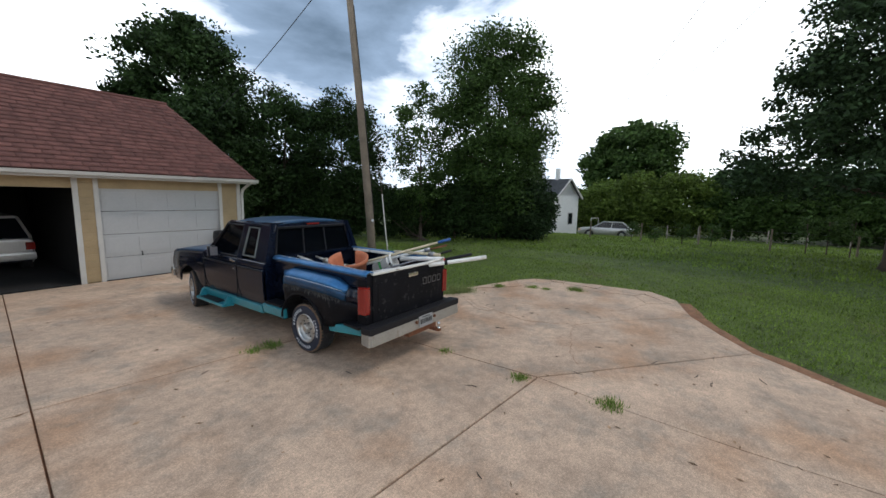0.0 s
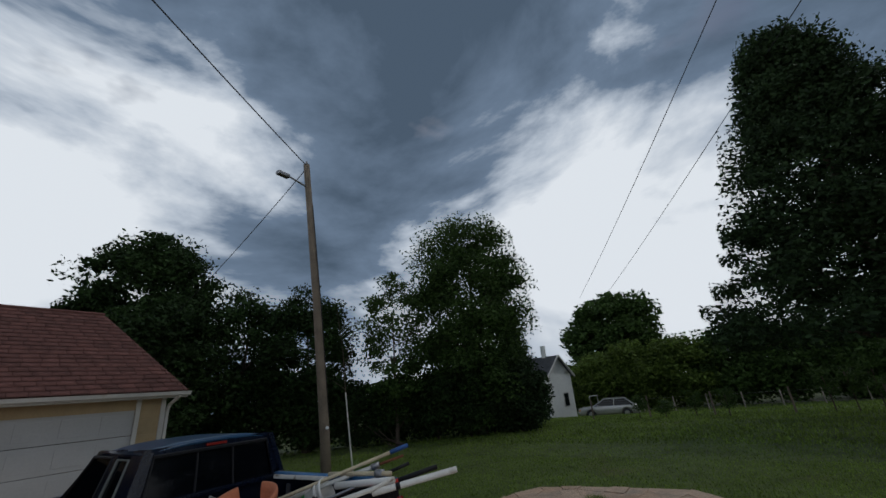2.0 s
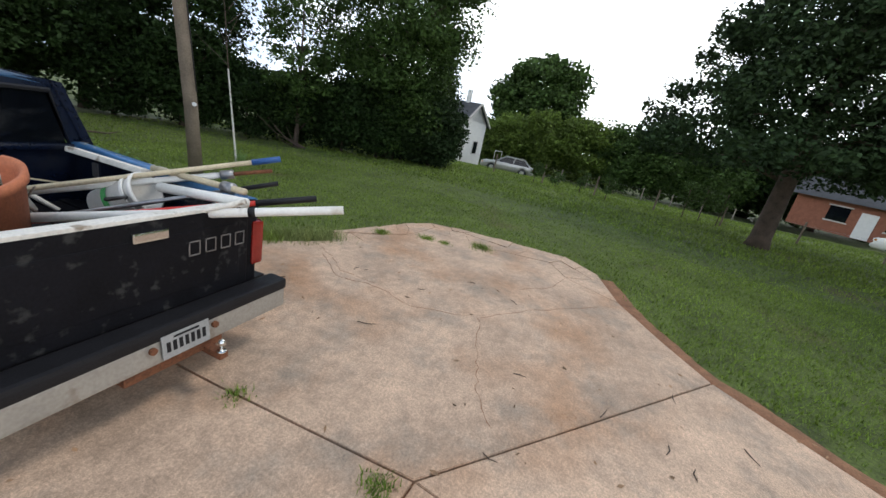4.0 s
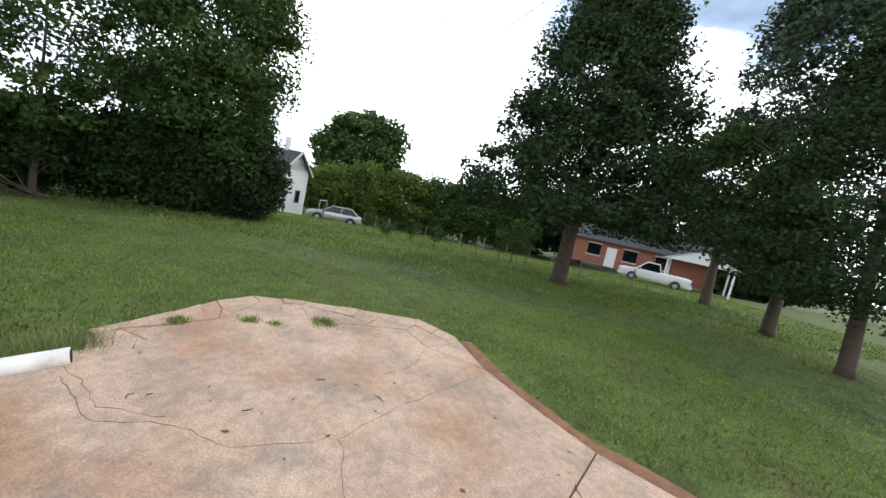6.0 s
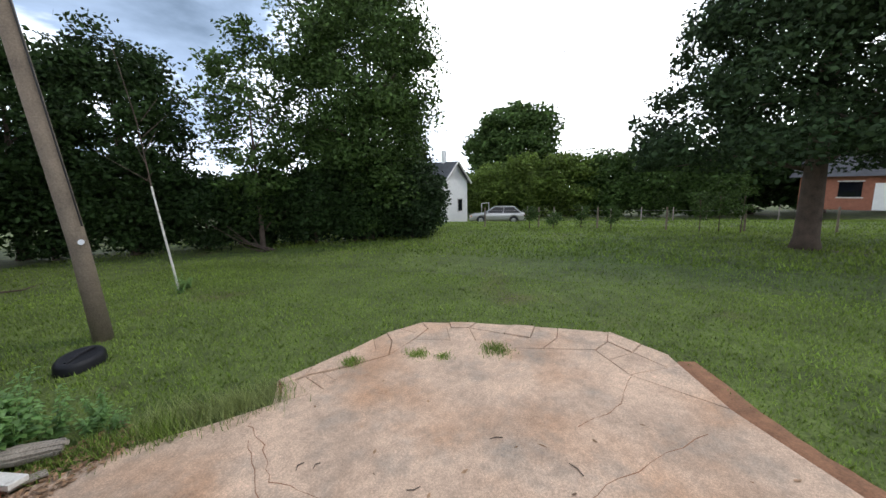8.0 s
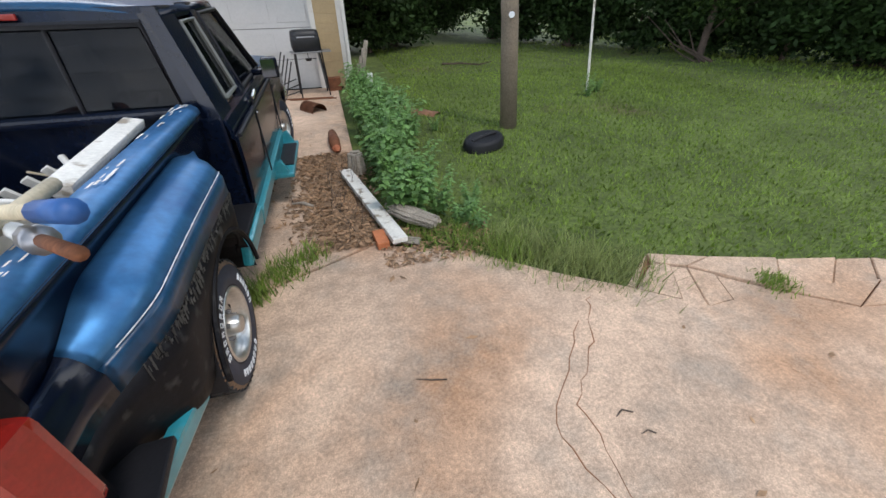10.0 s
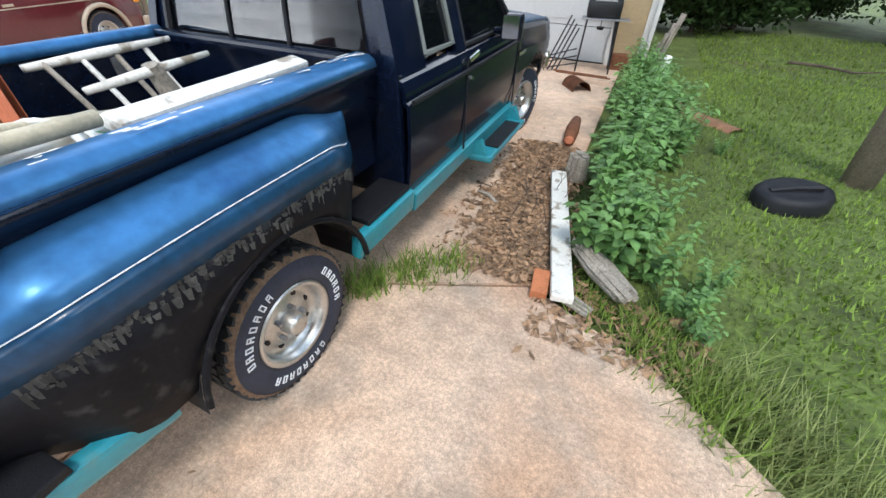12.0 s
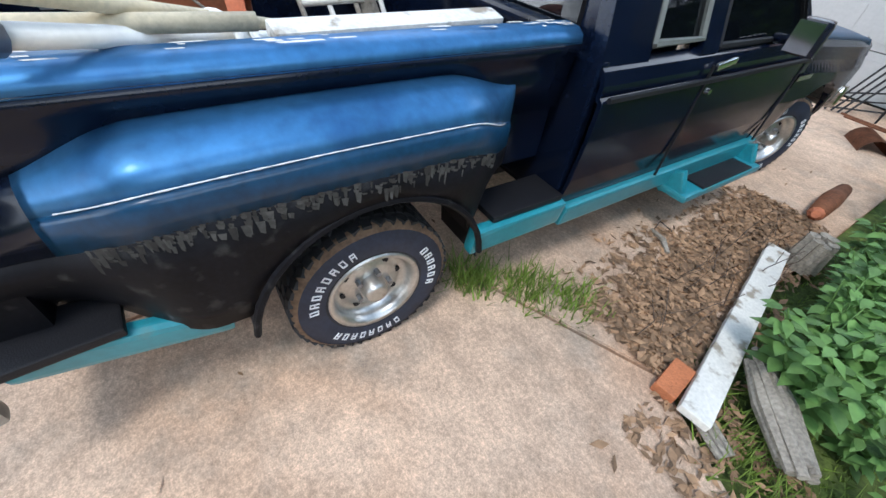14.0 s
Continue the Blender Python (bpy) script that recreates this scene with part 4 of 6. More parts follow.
        # flared rear wing: a rounded shelf over the wheel
        def top_profile(y):
            k = smooth_mix((0.645 - y) / 0.34)
            back = smooth_mix((-0.56 - y) / 0.42)
            wide = 0.83 + (0.998 - 0.83) * (k ** 0.62) * (1 - 0.88 * back ** 1.1)
            zt = 1.135 - 0.07 * (1 - k) - 0.10 * back - 0.02 * smooth_mix(-y)
            zc = zt - 0.085 - 0.04 * (1 - k) + 0.02 * back
            return [(0.818, zt + 0.01), (0.818 + (wide - 0.818) * 0.45, zt - 0.005), (0.818 + (wide - 0.818) * 0.8, zt - 0.035), (wide, zc), (wide + 0.012, zc - 0.02), (wide + 0.012, zc - 0.105)]

        def low_profile(y):
            pts = top_profile(y)
            x, z = pts[-1]
            back = smooth_mix((-0.55 - y) / 0.5)
            low = 0.5 + 0.06 * back
            ins = 0.09 * back + 0.1 * smooth_mix((y - 0.45) / 0.17)
            return [(x, z), (x - 0.002, z * 0.75 + low * 0.25), (x - 0.012 - ins * 0.4, z * 0.5 + low * 0.5), (x - 0.03 - ins * 0.8, z * 0.22 + low * 0.78), (x - 0.045 - ins, low)]

        yy = [0.64 - 0.0235 * k for k in range(79)]
        part("rear_wing_top", side_sheet([y for y in yy if y > -0.87], lambda y: top_profile(y)[:4], [], s, 0.012), NAVY_TOP, t, "faded blue top of the flared wing, brightened for reflected sky", True)
        part("wing_side_band", side_sheet([y for y in yy if y > -0.87], lambda y: top_profile(y)[3:], [], s, 0.012), DEEP_BLUE, t, "dark blue band under the wing's crease", True)
        flakes = []
        frng = random.Random(21 + s)
        for _ in range(260):
            y = frng.uniform(-0.78, 0.5)
            px, pz = low_profile(y)[0]
            w, h = frng.uniform(0.003, 0.012), frng.uniform(0.01, 0.06) * frng.random() + 0.006
            z1 = pz + 0.008 - 0.05 * frng.random() ** 2
            flakes += [(s * (px + 0.003), y - w, z1), (s * (px + 0.003), y + w, z1 - 0.004), (s * (px + 0.002), y + w * 0.5, z1 - h), (s * (px + 0.002), y - w * 0.6, z1 - h * 0.8)]
        tagged(quads("flaked_paint", np.array(flakes), 4, FLAKE, t), kind="stuff")
        part("rear_quarter", side_sheet([y for y in yy if y < -0.83], top_profile, [], s, 0.012), NAVY, t, "dark blue panel before the tail lamp", True)
        part("rear_wing", side_sheet(yy, low_profile, [(0.0, 0.38, 0.46)], s, 0.02), BLACK_PAINT, t, "worn black lower wing with flaking paint", True)
        lip = [(s * 1.0, 0.465 * math.cos(a), 0.38 + 0.465 * math.sin(a)) for a in [math.pi * (0.04 + 0.92 * k / 20) for k in range(21)]]
        part("arch_lip", tube(lip, 0.014, 6), BLACK_PAINT, t)
        inner = grid_mesh([[(s * x, 0.47 * math.cos(a), 0.38 + 0.47 * math.sin(a)) for x in (0.98, 0.68)] for a in [math.pi * k / 16 for k in range(17)]])
        part("arch_liner", inner, BLACK_PLASTIC, t)
        # pale crease line and steps
        crease = [(s * (top_profile(y)[3][0] + 0.002), y, top_profile(y)[3][1] + 0.004) for y in [0.58 - 0.02 * k for k in range(70)]]
        part("crease_line", tube(crease, [0.0014 + 0.0016 * abs(math.sin(k * 1.7) * math.cos(k * 0.9)) for k in range(70)], 5), LETTER_WHITE, t, "bare primer line along the wing crease")
        part("front_foot_step", box((0.2, 0.42, 0.03), (s * 0.87, 0.75, 0.56), bevel=0.008), BLACK_PLASTIC, t)
        part("rear_foot_step", box((0.19, 0.36, 0.03), (s * 0.84, -1.02, 0.57), (0, 0, s * 4), 0.008), BLACK_PLASTIC, t)
        part("front_step_skirt", box((0.06, 0.55, 0.14), (s * 0.955, 0.71, 0.47), (0, s * 8, 0), 0.02), TEAL, t, "teal skirt under the step")
        part("rear_step_skirt", box((0.06, 0.68, 0.11), (s * 0.885, -0.86, 0.5), (-3, s * 8, s * -5), 0.024), TEAL, t, "teal skirt behind the wheel")
        lamp = part("tail_lamp", box((0.1, 0.15, 0.35), (s * 0.83, -1.17, 0.9), (0, 0, s * -8), 0.03), TAIL_RED, t, "red tail lamp")
        part("lamp_post", box((0.1, 0.2, 0.66), (s * 0.775, -1.12, 0.9), bevel=0.02), BLACK_PAINT, t)
    # --- tailgate
    g = part("tailgate", box((1.46, 0.06, 0.62), (0, -1.21, 0.9), bevel=0.018), BLACK_PAINT, t, "black tailgate with a chromed pull handle")
    part("pressed_panel", box((1.3, 0.02, 0.4), (0, -1.235, 0.9), bevel=0.01), BLACK_PAINT, g)
    part("gate_cap", box((1.48, 0.1, 0.025), (0, -1.2, 1.222), bevel=0.008), WHITE_WOOD, g, "whitish worn tailgate cap")
    hnd = part("gate_handle", box((0.2, 0.03, 0.06), (0.03, -1.25, 1.12), bevel=0.012), CHROME, g, "chrome gate handle")
    marks = bmesh.new()
    outline = ((-0.036, 0, 0.008, 0.1), (0.036, 0, 0.008, 0.1), (0, 0.046, 0.08, 0.008), (0, -0.046, 0.08, 0.008))
    for k, pieces in enumerate((outline,) * 4):
        for dx, dz, sx, sz in pieces:
            b = box((sx, 0.004, sz), (0.3 + k * 0.115 + dx, -1.248, 0.98 + dz))
            me = bpy.data.meshes.new("tmp")
            b.to_mesh(me)
            b.free()
            marks.from_mesh(me)
            bpy.data.meshes.remove(me)
    part("badge_outline", marks, GREY_STEEL, g, "pale outlined block marks")
    part("gate_sill", box((1.5, 0.05, 0.1), (0, -1.19, 0.57), bevel=0.01), BLACK_PAINT, t)
    # --- bumper, plate and hitch
    b = part("rear_bumper", box((1.92, 0.2, 0.09), (0, -1.36, 0.57), bevel=0.03), BLACK_PLASTIC, t, "black step pad on a dull chrome bumper")
    part("bumper_face", box((1.88, 0.06, 0.16), (0, -1.43, 0.46), (-8, 0, 0), 0.025), BUMPER_WHITE, b, "dull chrome bumper face")
    for s in (1, -1):
        part("bumper_end", box((0.06, 0.2, 0.16), (s * 0.92, -1.34, 0.46), (0, 0, s * 10), 0.02), BUMPER_WHITE, b)
    pl = part("number_plate", box((0.305, 0.008, 0.152), (0.1, -1.475, 0.48), (-8, 0, 0), 0.003), PLATE, t, "dull white number plate with dark bars")
    for k in range(7):
        part("plate_bar", box((0.022, 0.004, 0.065), (0.1 - 0.115 + k * 0.038, -1.481, 0.478), (-8, 0, 0)), BLACK_PLASTIC, pl)
    part("plate_bar", box((0.16, 0.004, 0.012), (0.1, -1.476, 0.535), (-8, 0, 0)), BLACK_PLASTIC, pl)
    for s in (1, -1):
        part("bumper_bolt", tube([(0.1 + s * 0.2, -1.46, 0.49), (0.1 + s * 0.2, -1.485, 0.49)], 0.022, 8), RUST, b)
    part("hitch_bar", box((0.62, 0.1, 0.09), (0.06, -1.4, 0.36), bevel=0.012), RUST, t, "rusty tow bar")
    part("hitch_tongue", box((0.06, 0.26, 0.05), (0.26, -1.5, 0.32), bevel=0.01), RUST, t)
    bpy.context.view_layer.update()
    part("tow_ball", lathe([(0.0, 0.085), (0.016, 0.08), (0.025, 0.06), (0.018, 0.035), (0.012, 0.03), (0.012, 0.0), (0.03, 0.0), (0.03, -0.01), (0, -0.01)], 14, "z"), CHROME, t, "chrome tow ball", True).matrix_basis = pose(0.26, -1.6, 0.35)
    # --- running gear
    part("chassis", joined(box((0.12, 5.2, 0.14), (-0.42, 1.5, 0.47)), box((0.12, 5.2, 0.14), (0.42, 1.5, 0.47)), box((1.6, 0.1, 0.1), (0, 0, 0.37)), box((1.5, 0.1, 0.1), (0, 3.53, 0.36))), BLACK_PLASTIC, t)
    part("fuel_tank", box((0.5, 0.9, 0.25), (-0.1, 0.75, 0.42), bevel=0.04), BLACK_PLASTIC, t)
    for x, y, s, tn in ((0.815, 0, 1, 0), (-0.815, 0, -1, 0), (0.815, 3.53, 1, -14), (-0.815, 3.53, -1, -14)):
        wheel(t, x, y, s, turn=tn)
    # the body behind the rear axle is short
    for o in t.children_recursive:
        if o.type == "MESH" and not o.name.startswith(("wheel", "tow_ball")) and not o.parent.name.startswith("wheel"):
            for v in o.data.vertices:
                if v.co.y < -0.45:
                    v.co.y = -0.45 + (v.co.y + 0.45) * 0.84
        elif o.name.startswith("tow_ball"):
            o.location.y = -0.45 + (o.location.y + 0.45) * 0.84


build_truck()


# ---- things in the truck bed ----
def rod(name, pts, r, mat, label, category, caps=()):
    """A long handle or pipe; caps are (part name, points, radius, material)."""
    base = Vector(pts[0])
    t = thing(name, Matrix.Translation(base), label, category)
    part("shaft", tube([Vector(p) - base for p in pts], r, 10), mat, t, smooth=True)
    for nm, cp, cr, cm in caps:
        part(nm, tube([Vector(p) - base for p in cp], cr, 10), cm, t, smooth=True)
    return t


def along(a, b, k):
    return tuple(Vector(a).lerp(Vector(b), k))


def build_bed_load():
    a, b = (-0.35, 0.0, 0.97), (0.91, -1.79, 1.33)
    rod("plastic_pipe", [a, along(a, b, 0.5), b], 0.03, WHITE_PLASTIC, "white plastic pipe sticking out over the tailgate", "pipe", [("black_band", [along(a, b, 0.72), along(a, b, 0.74)], 0.033, BLACK_PLASTIC), ("bore", [along(a, b, 0.985), along(a, b, 1.001)], 0.024, BLACK_PLASTIC)])
    a, b = (-0.25, -0.1, 0.95), (0.99, -1.49, 1.33)
    rod("red_tool", [a, along(a, b, 0.8)], 0.02, RED_PLASTIC, "red garden tool handle with a dark grip", "tool", [("grip", [along(a, b, 0.78), b], 0.024, BLACK_PLASTIC)])
    a, b = (-0.2, 0.35, 1.0), (1.16, -0.97, 1.51)
    rod("shovel", [a, along(a, b, 0.9)], 0.019, CREAM_WOOD, "pale wooden shovel shaft with a blue grip", "shovel", [("grip", [along(a, b, 0.89), b], 0.024, BLUE_PLASTIC)])
    a, b = (-0.15, 0.4, 0.98), (1.11, -0.94, 1.41)
    t = rod("pole_saw", [a, along(a, b, 0.8)], 0.024, WHITE_PLASTIC, "white pole tool with a rusty steel end", "pole tool", [("rusty_end", [along(a, b, 0.78), b], 0.016, RUST), ("clamp", [along(a, b, 0.8), along(a, b, 0.85)], 0.036, GREY_STEEL)])
    a, b = (-0.1, -0.2, 0.98), (1.01, -1.1, 1.35)
    rod("steel_pole", [a, b], 0.016, GREY_STEEL, "thin grey steel pole leaning over the tailgate", "pole", [("dark_tip", [along(a, b, 0.82), b], 0.018, BLACK_PLASTIC)])
    a, b = (0.1, -0.6, 0.98), (0.5, -1.32, 1.32)
    rod("white_stick", [a, b], 0.017, WHITE_WOOD, "short white painted stick across the tailgate", "stick")
    a, b = (0.66, -0.2, 1.28), (0.7, -1.1, 1.31)
    rod("rake", [a, along(a, b, 0.5), b], 0.024, CREAM_WOOD, "thick pale wooden handle lying along the rail", "rake", [("ferrule", [along(a, b, 0.78), along(a, b, 0.88)], 0.042, GREY_STEEL)])
    a, b = (0.54, -0.45, 1.2), (0.6, -1.22, 1.27)
    rod("pvc_pipe", [a, b], 0.036, WHITE_PLASTIC, "greyish plastic pipe beside the bed rail", "pipe")
    # bucket
    t = thing("bucket", pose(0.39, -0.05, 0.97, 62, 0, 25), "white plastic bucket lying tipped in the bed", "bucket")
    part("tub", lathe([(0.0, 0.0), (0.125, 0.0), (0.145, 0.33), (0.155, 0.335), (0.155, 0.36), (0.14, 0.36), (0.12, 0.02), (0, 0.02)], 28, "z"), WHITE_PLASTIC, t, smooth=True)
    part("rim_band", lathe([(0.146, 0.28), (0.158, 0.28), (0.158, 0.3), (0.146, 0.3)], 28, "z"), WHITE_PLASTIC, t)
    part("green_stripe", lathe([(0.1375, 0.12), (0.1395, 0.12), (0.1405, 0.16), (0.139, 0.16)], 28, "z"), material("green_print", (0.05, 0.3, 0.08), 0.5), t)
    # broken terracotta pot
    t = thing("flower_pot", pose(-0.28, -0.22, 0.81, 4, -15, 12) @ Matrix.Scale(1.25, 4), "broken terracotta flower pot standing in the bed", "flower pot")
    pot = lathe([(0.0, 0.0), (0.14, 0.0), (0.205, 0.36), (0.222, 0.365), (0.225, 0.41), (0.205, 0.41), (0.185, 0.36), (0.12, 0.02), (0.0, 0.02)], 30, "z")
    gone = [v for v in pot.verts if v.co.z > 0.3 and 0.3 < math.atan2(v.co.y, v.co.x) < 0.9]
    bmesh.ops.delete(pot, geom=gone, context="VERTS")
    part("clay_body", pot, TERRACOTTA, t, smooth=True)
    part("dry_twig", tube([(0.17, -0.25, 0.1), (0.2, 0.0, 0.16), (0.16, 0.2, 0.12)], 0.008, 5), BARK, t)
    part("dry_twig", tube([(0.2, -0.1, 0.3), (0.19, 0.02, 0.16), (0.14, 0.12, 0.02)], 0.005, 5), OLD_WOOD, t)
    a, b = (0.1, -0.62, 1.2), (0.42, -0.3, 1.1)
    rod("iron_bar", [a, b], 0.013, BLACK_STEEL, "short dark iron bar leaning on the pot", "bar")
    # weathered white ladder-back frame
    t = thing("broken_ladder", pose(-0.26, 0.12, 0.765), "weathered white wooden frame with loose rungs", "ladder")
    for p0, p1 in (((-0.34, 0.02, 0.42), (-0.22, 0.68, 0.46)), ((0.02, 0.06, 0.36), (0.10, 0.66, 0.42))):
        part("rail", tube([p0, along(p0, p1, 0.5), p1], [0.018, 0.026, 0.014], 8), WHITE_WOOD, t, smooth=True)
    for k in range(4):
        y = 0.1 + k * 0.15
        part("rung", tube([(-0.32 + k * 0.02, y, 0.43), (-0.12, y + 0.01, 0.25), (0.12, y + 0.02, 0.0)], 0.014, 7), WHITE_WOOD if k % 2 else OLD_WOOD, t)
    for k in range(3):
        part("splinter", tube([(0.04 + 0.02 * k, 0.36, 0.42), (0.06, 0.4 + 0.03 * k, 0.2), (0.1, 0.42 + 0.05 * k, 0.0)], [0.03, 0.034, 0.03], 6), OLD_WOOD, t)
    t = thing("chair_slats", pose(0.15, 0.4, 0.77), "row of short white slats from a broken chair", "chair part")
    for k in range(3):
        part("slat", box((0.045, 0.02, 0.3), (0.02 * k, 0.02 + k * 0.13, 0.17), (20, -30, 0), 0.005), WHITE_WOOD, t)
    part("top_slat", box((0.09, 0.85, 0.045), (0.46, -0.14, 0.47), (0, 12, 3), 0.012), WHITE_WOOD, t, "broad white painted board")
    rod("white_stake", [(0.38, 0.5, 0.79), (0.12, 0.8, 1.06)], 0.018, WHITE_WOOD, "white painted stake leaning in the bed", "stake")
    rng = random.Random(5)
    t = thing("wood_scraps", pose(-0.05, -0.5, 0.77), "heap of broken wood scraps and dirt", "scrap wood")
    for k in range(16):
        part("scrap", box((0.04 + 0.03 * rng.random(), 0.2 + 0.3 * rng.random(), 0.025), (rng.uniform(-0.4, 0.3), rng.uniform(-0.4, 0.35), 0.03 + 0.06 * rng.random()), (rng.uniform(-12, 12), rng.uniform(-12, 12), rng.uniform(0, 180)), 0.004), OLD_WOOD if k % 3 else WHITE_WOOD, t)
    rod("rope", [(-0.1, 0.84, 0.98), (0.1, 0.8, 0.93), (0.32, 0.78, 0.99), (0.5, 0.7, 0.96)], 0.007, CREAM_WOOD, "pale frayed rope by the bed wall", "rope")


build_bed_load()


# ---- other vehicles ----
def car(name, m, length, width, height, mat, label, category, style="sedan", lower=None, wheel_r=0.31):
    """A car with origin under its rear axle, heading +y."""
    t = thing(name, m, label, category)
    wb = length * 0.6
    y0, y1 = -length * 0.2, length * 0.8
    hw = width / 2
    belt = height * (0.62 if style != "pickup" else 0.6)
    nose = belt * 0.9

    def top(y):
        k = (y - y0) / length
        return belt - 0.06 * smooth_mix((0.06 - k) / 0.06) - (belt - nose) * smooth_mix((k - 0.68) / 0.2) - 0.12 * smooth_mix((k - 0.94) / 0.06)

    def prof(y):
        k = (y - y0) / length
        pin = 0.1 * smooth_mix((k - 0.86) / 0.14) + 0.06 * smooth_mix((0.1 - k) / 0.1)
        z = top(y)
        return [(0.0, z + 0.03), (hw * 0.7 - pin, z + 0.02), (hw - 0.06 - pin, z), (hw - 0.02 - pin, z - 0.06), (hw - pin, z * 0.72), (hw - 0.01 - pin, z * 0.45), (hw - 0.05 - pin, 0.24)]

    ys = [y0 + length * k / 48 for k in range(49)]
    arches = [(0, wheel_r, wheel_r + 0.06), (wb, wheel_r, wheel_r + 0.06)]
    for s in (1, -1):
        part("body_side", side_sheet(ys, prof, arches, s, 0.02), mat, t, smooth=True)
    part("underbody", box((width * 0.8, length * 0.92, 0.3), (0, y0 + length / 2, 0.4)), BLACK_PLASTIC, t)
    part("nose_panel", box((width - 0.28, 0.1, nose - 0.32), (0, y1 - 0.03, nose / 2 + 0.12), bevel=0.04), mat, t)
    part("tail_panel", box((width - 0.2, 0.1, belt - 0.38), (0, y0 + 0.03, belt / 2 + 0.14), bevel=0.04), mat, t)
    part("front_bumper", box((width - 0.1, 0.16, 0.2), (0, y1 + 0.02, 0.42), bevel=0.05), lower or mat, t)
    part("rear_bumper", box((width - 0.1, 0.16, 0.2), (0, y0 - 0.02, 0.42), bevel=0.05), lower or mat, t)
    for s in (1, -1):
        part("headlight", box((0.34, 0.1, 0.13), (s * (hw - 0.3), y1 - 0.0, nose - 0.16), (0, 0, s * -14), 0.02), LETTER_WHITE, t)
        part("turn_lamp", box((0.08, 0.12, 0.12), (s * (hw - 0.12), y1 - 0.06, nose - 0.16), (0, 0, s * -30), 0.02), AMBER, t)
        part("tail_light", box((0.18, 0.08, 0.2), (s * (hw - 0.14), y0 + 0.0, belt - 0.22), bevel=0.02), TAIL_RED, t)
        if lower:
            part("sill_trim", box((0.05, wb - 0.75, 0.14), (s * (hw + 0.0), wb / 2, 0.36), bevel=0.015), lower, t)
            for yc in (0, wb):
                ring = [(s * (hw + 0.005), yc + (wheel_r + 0.085) * math.cos(a), wheel_r + (wheel_r + 0.085) * math.sin(a)) for a in [math.pi * (0.03 + 0.94 * k / 14) for k in range(15)]]
                part("arch_trim", tube(ring, 0.035, 6), lower, t, smooth=True)
            part("pin_stripe", tube([(s * (hw - 0.015), y0 + 0.3, belt - 0.2), (s * (hw - 0.01), y1 - 0.9, belt - 0.2)], 0.01, 5), lower, t)
    spans = {"sedan": (0.06, 0.2, 0.55, 0.74), "suv": (0.0, 0.04, 0.56, 0.71), "pickup": (0.42, 0.45, 0.62, 0.76), "hatch": (0.02, 0.1, 0.55, 0.74)}[style]
    a0, a1, b1, b0 = (y0 + length * k for k in spans)
    base = [(-hw + 0.1, a0), (hw - 0.1, a0), (hw - 0.1, b0), (-hw + 0.1, b0)]
    roofq = [(-hw + 0.26, a1), (hw - 0.26, a1), (hw - 0.26, b1), (-hw + 0.26, b1)]
    zb, zr = belt - 0.02, height - 0.04
    cab = grid_mesh([[(x, y, zb) for x, y in base], [(x, y, zr) for x, y in roofq]], close=True)
    bmesh.ops.recalc_face_normals(cab, faces=cab.faces)
    part("window_band", cab, GLASS, t, "tinted glass")
    part("roof", box((width - 0.5, b1 - a1 + 0.06, 0.07), (0, (a1 + b1) / 2, height - 0.035), bevel=0.03), mat, t, smooth=True)
    for i in range(4):
        part("roof_pillar", tube([(*base[i], zb), (*roofq[i], zr)], 0.035, 6), mat, t)
    for s in (1, -1):
        xs0, xs1 = s * (hw - 0.095), s * (hw - 0.255)
        for k in ((0.36, 0.66) if style == "suv" else (0.5,)) if style != "pickup" else ():
            part("door_pillar", tube([(xs0, a0 + (b0 - a0) * k, zb), (xs1, a1 + (b1 - a1) * k, zr)], 0.032, 6), mat, t)
        for k in (0.3, 0.52) if style != "pickup" else (0.5,):
            part("door_handle", box((0.02, 0.14, 0.03), (s * (hw - 0.01), y0 + length * k, belt - 0.16), bevel=0.006), lower or mat, t)
        part("door_mirror", box((0.13, 0.08, 0.12), (s * (hw + 0.05), b0 - 0.3, belt + 0.06), bevel=0.025), mat, t)
    for x, y, s in ((hw - 0.11, 0, 1), (-hw + 0.11, 0, -1), (hw - 0.11, wb, 1), (-hw + 0.11, wb, -1)):
        wheel(t, x, y, s, r=wheel_r, w=0.2, letters=False, rim_r=wheel_r * 0.58)
    return t


car("suv", pose(-6.5, 0.6, 0, 0, 0, 14), 4.6, 1.8, 1.72, MAROON, "maroon sport utility wagon with beige lower trim", "suv", "suv", BEIGE_TRIM, 0.35)
car("sedan", pose(33.4, 2.3, lawn_z(33.1, 3.5) - 0.02, 0, 0, 10), 4.5, 1.72, 1.42, SILVER, "silver four-door sedan parked by the cottage", "sedan")
car("garage_car", pose(-2.88, 10.9, 0.005, 0, 0, 2), 4.2, 1.72, 1.45, SILVER, "silver hatchback parked inside the dark garage", "hatchback", "hatch")
car("white_pickup", pose(28.4, -24.4, lawn_z(28.4, -24.4) - 0.02, 0, 0, -33), 5.2, 1.85, 1.7, WHITE_CAR, "white pickup parked beside the carport", "pickup truck", "pickup")


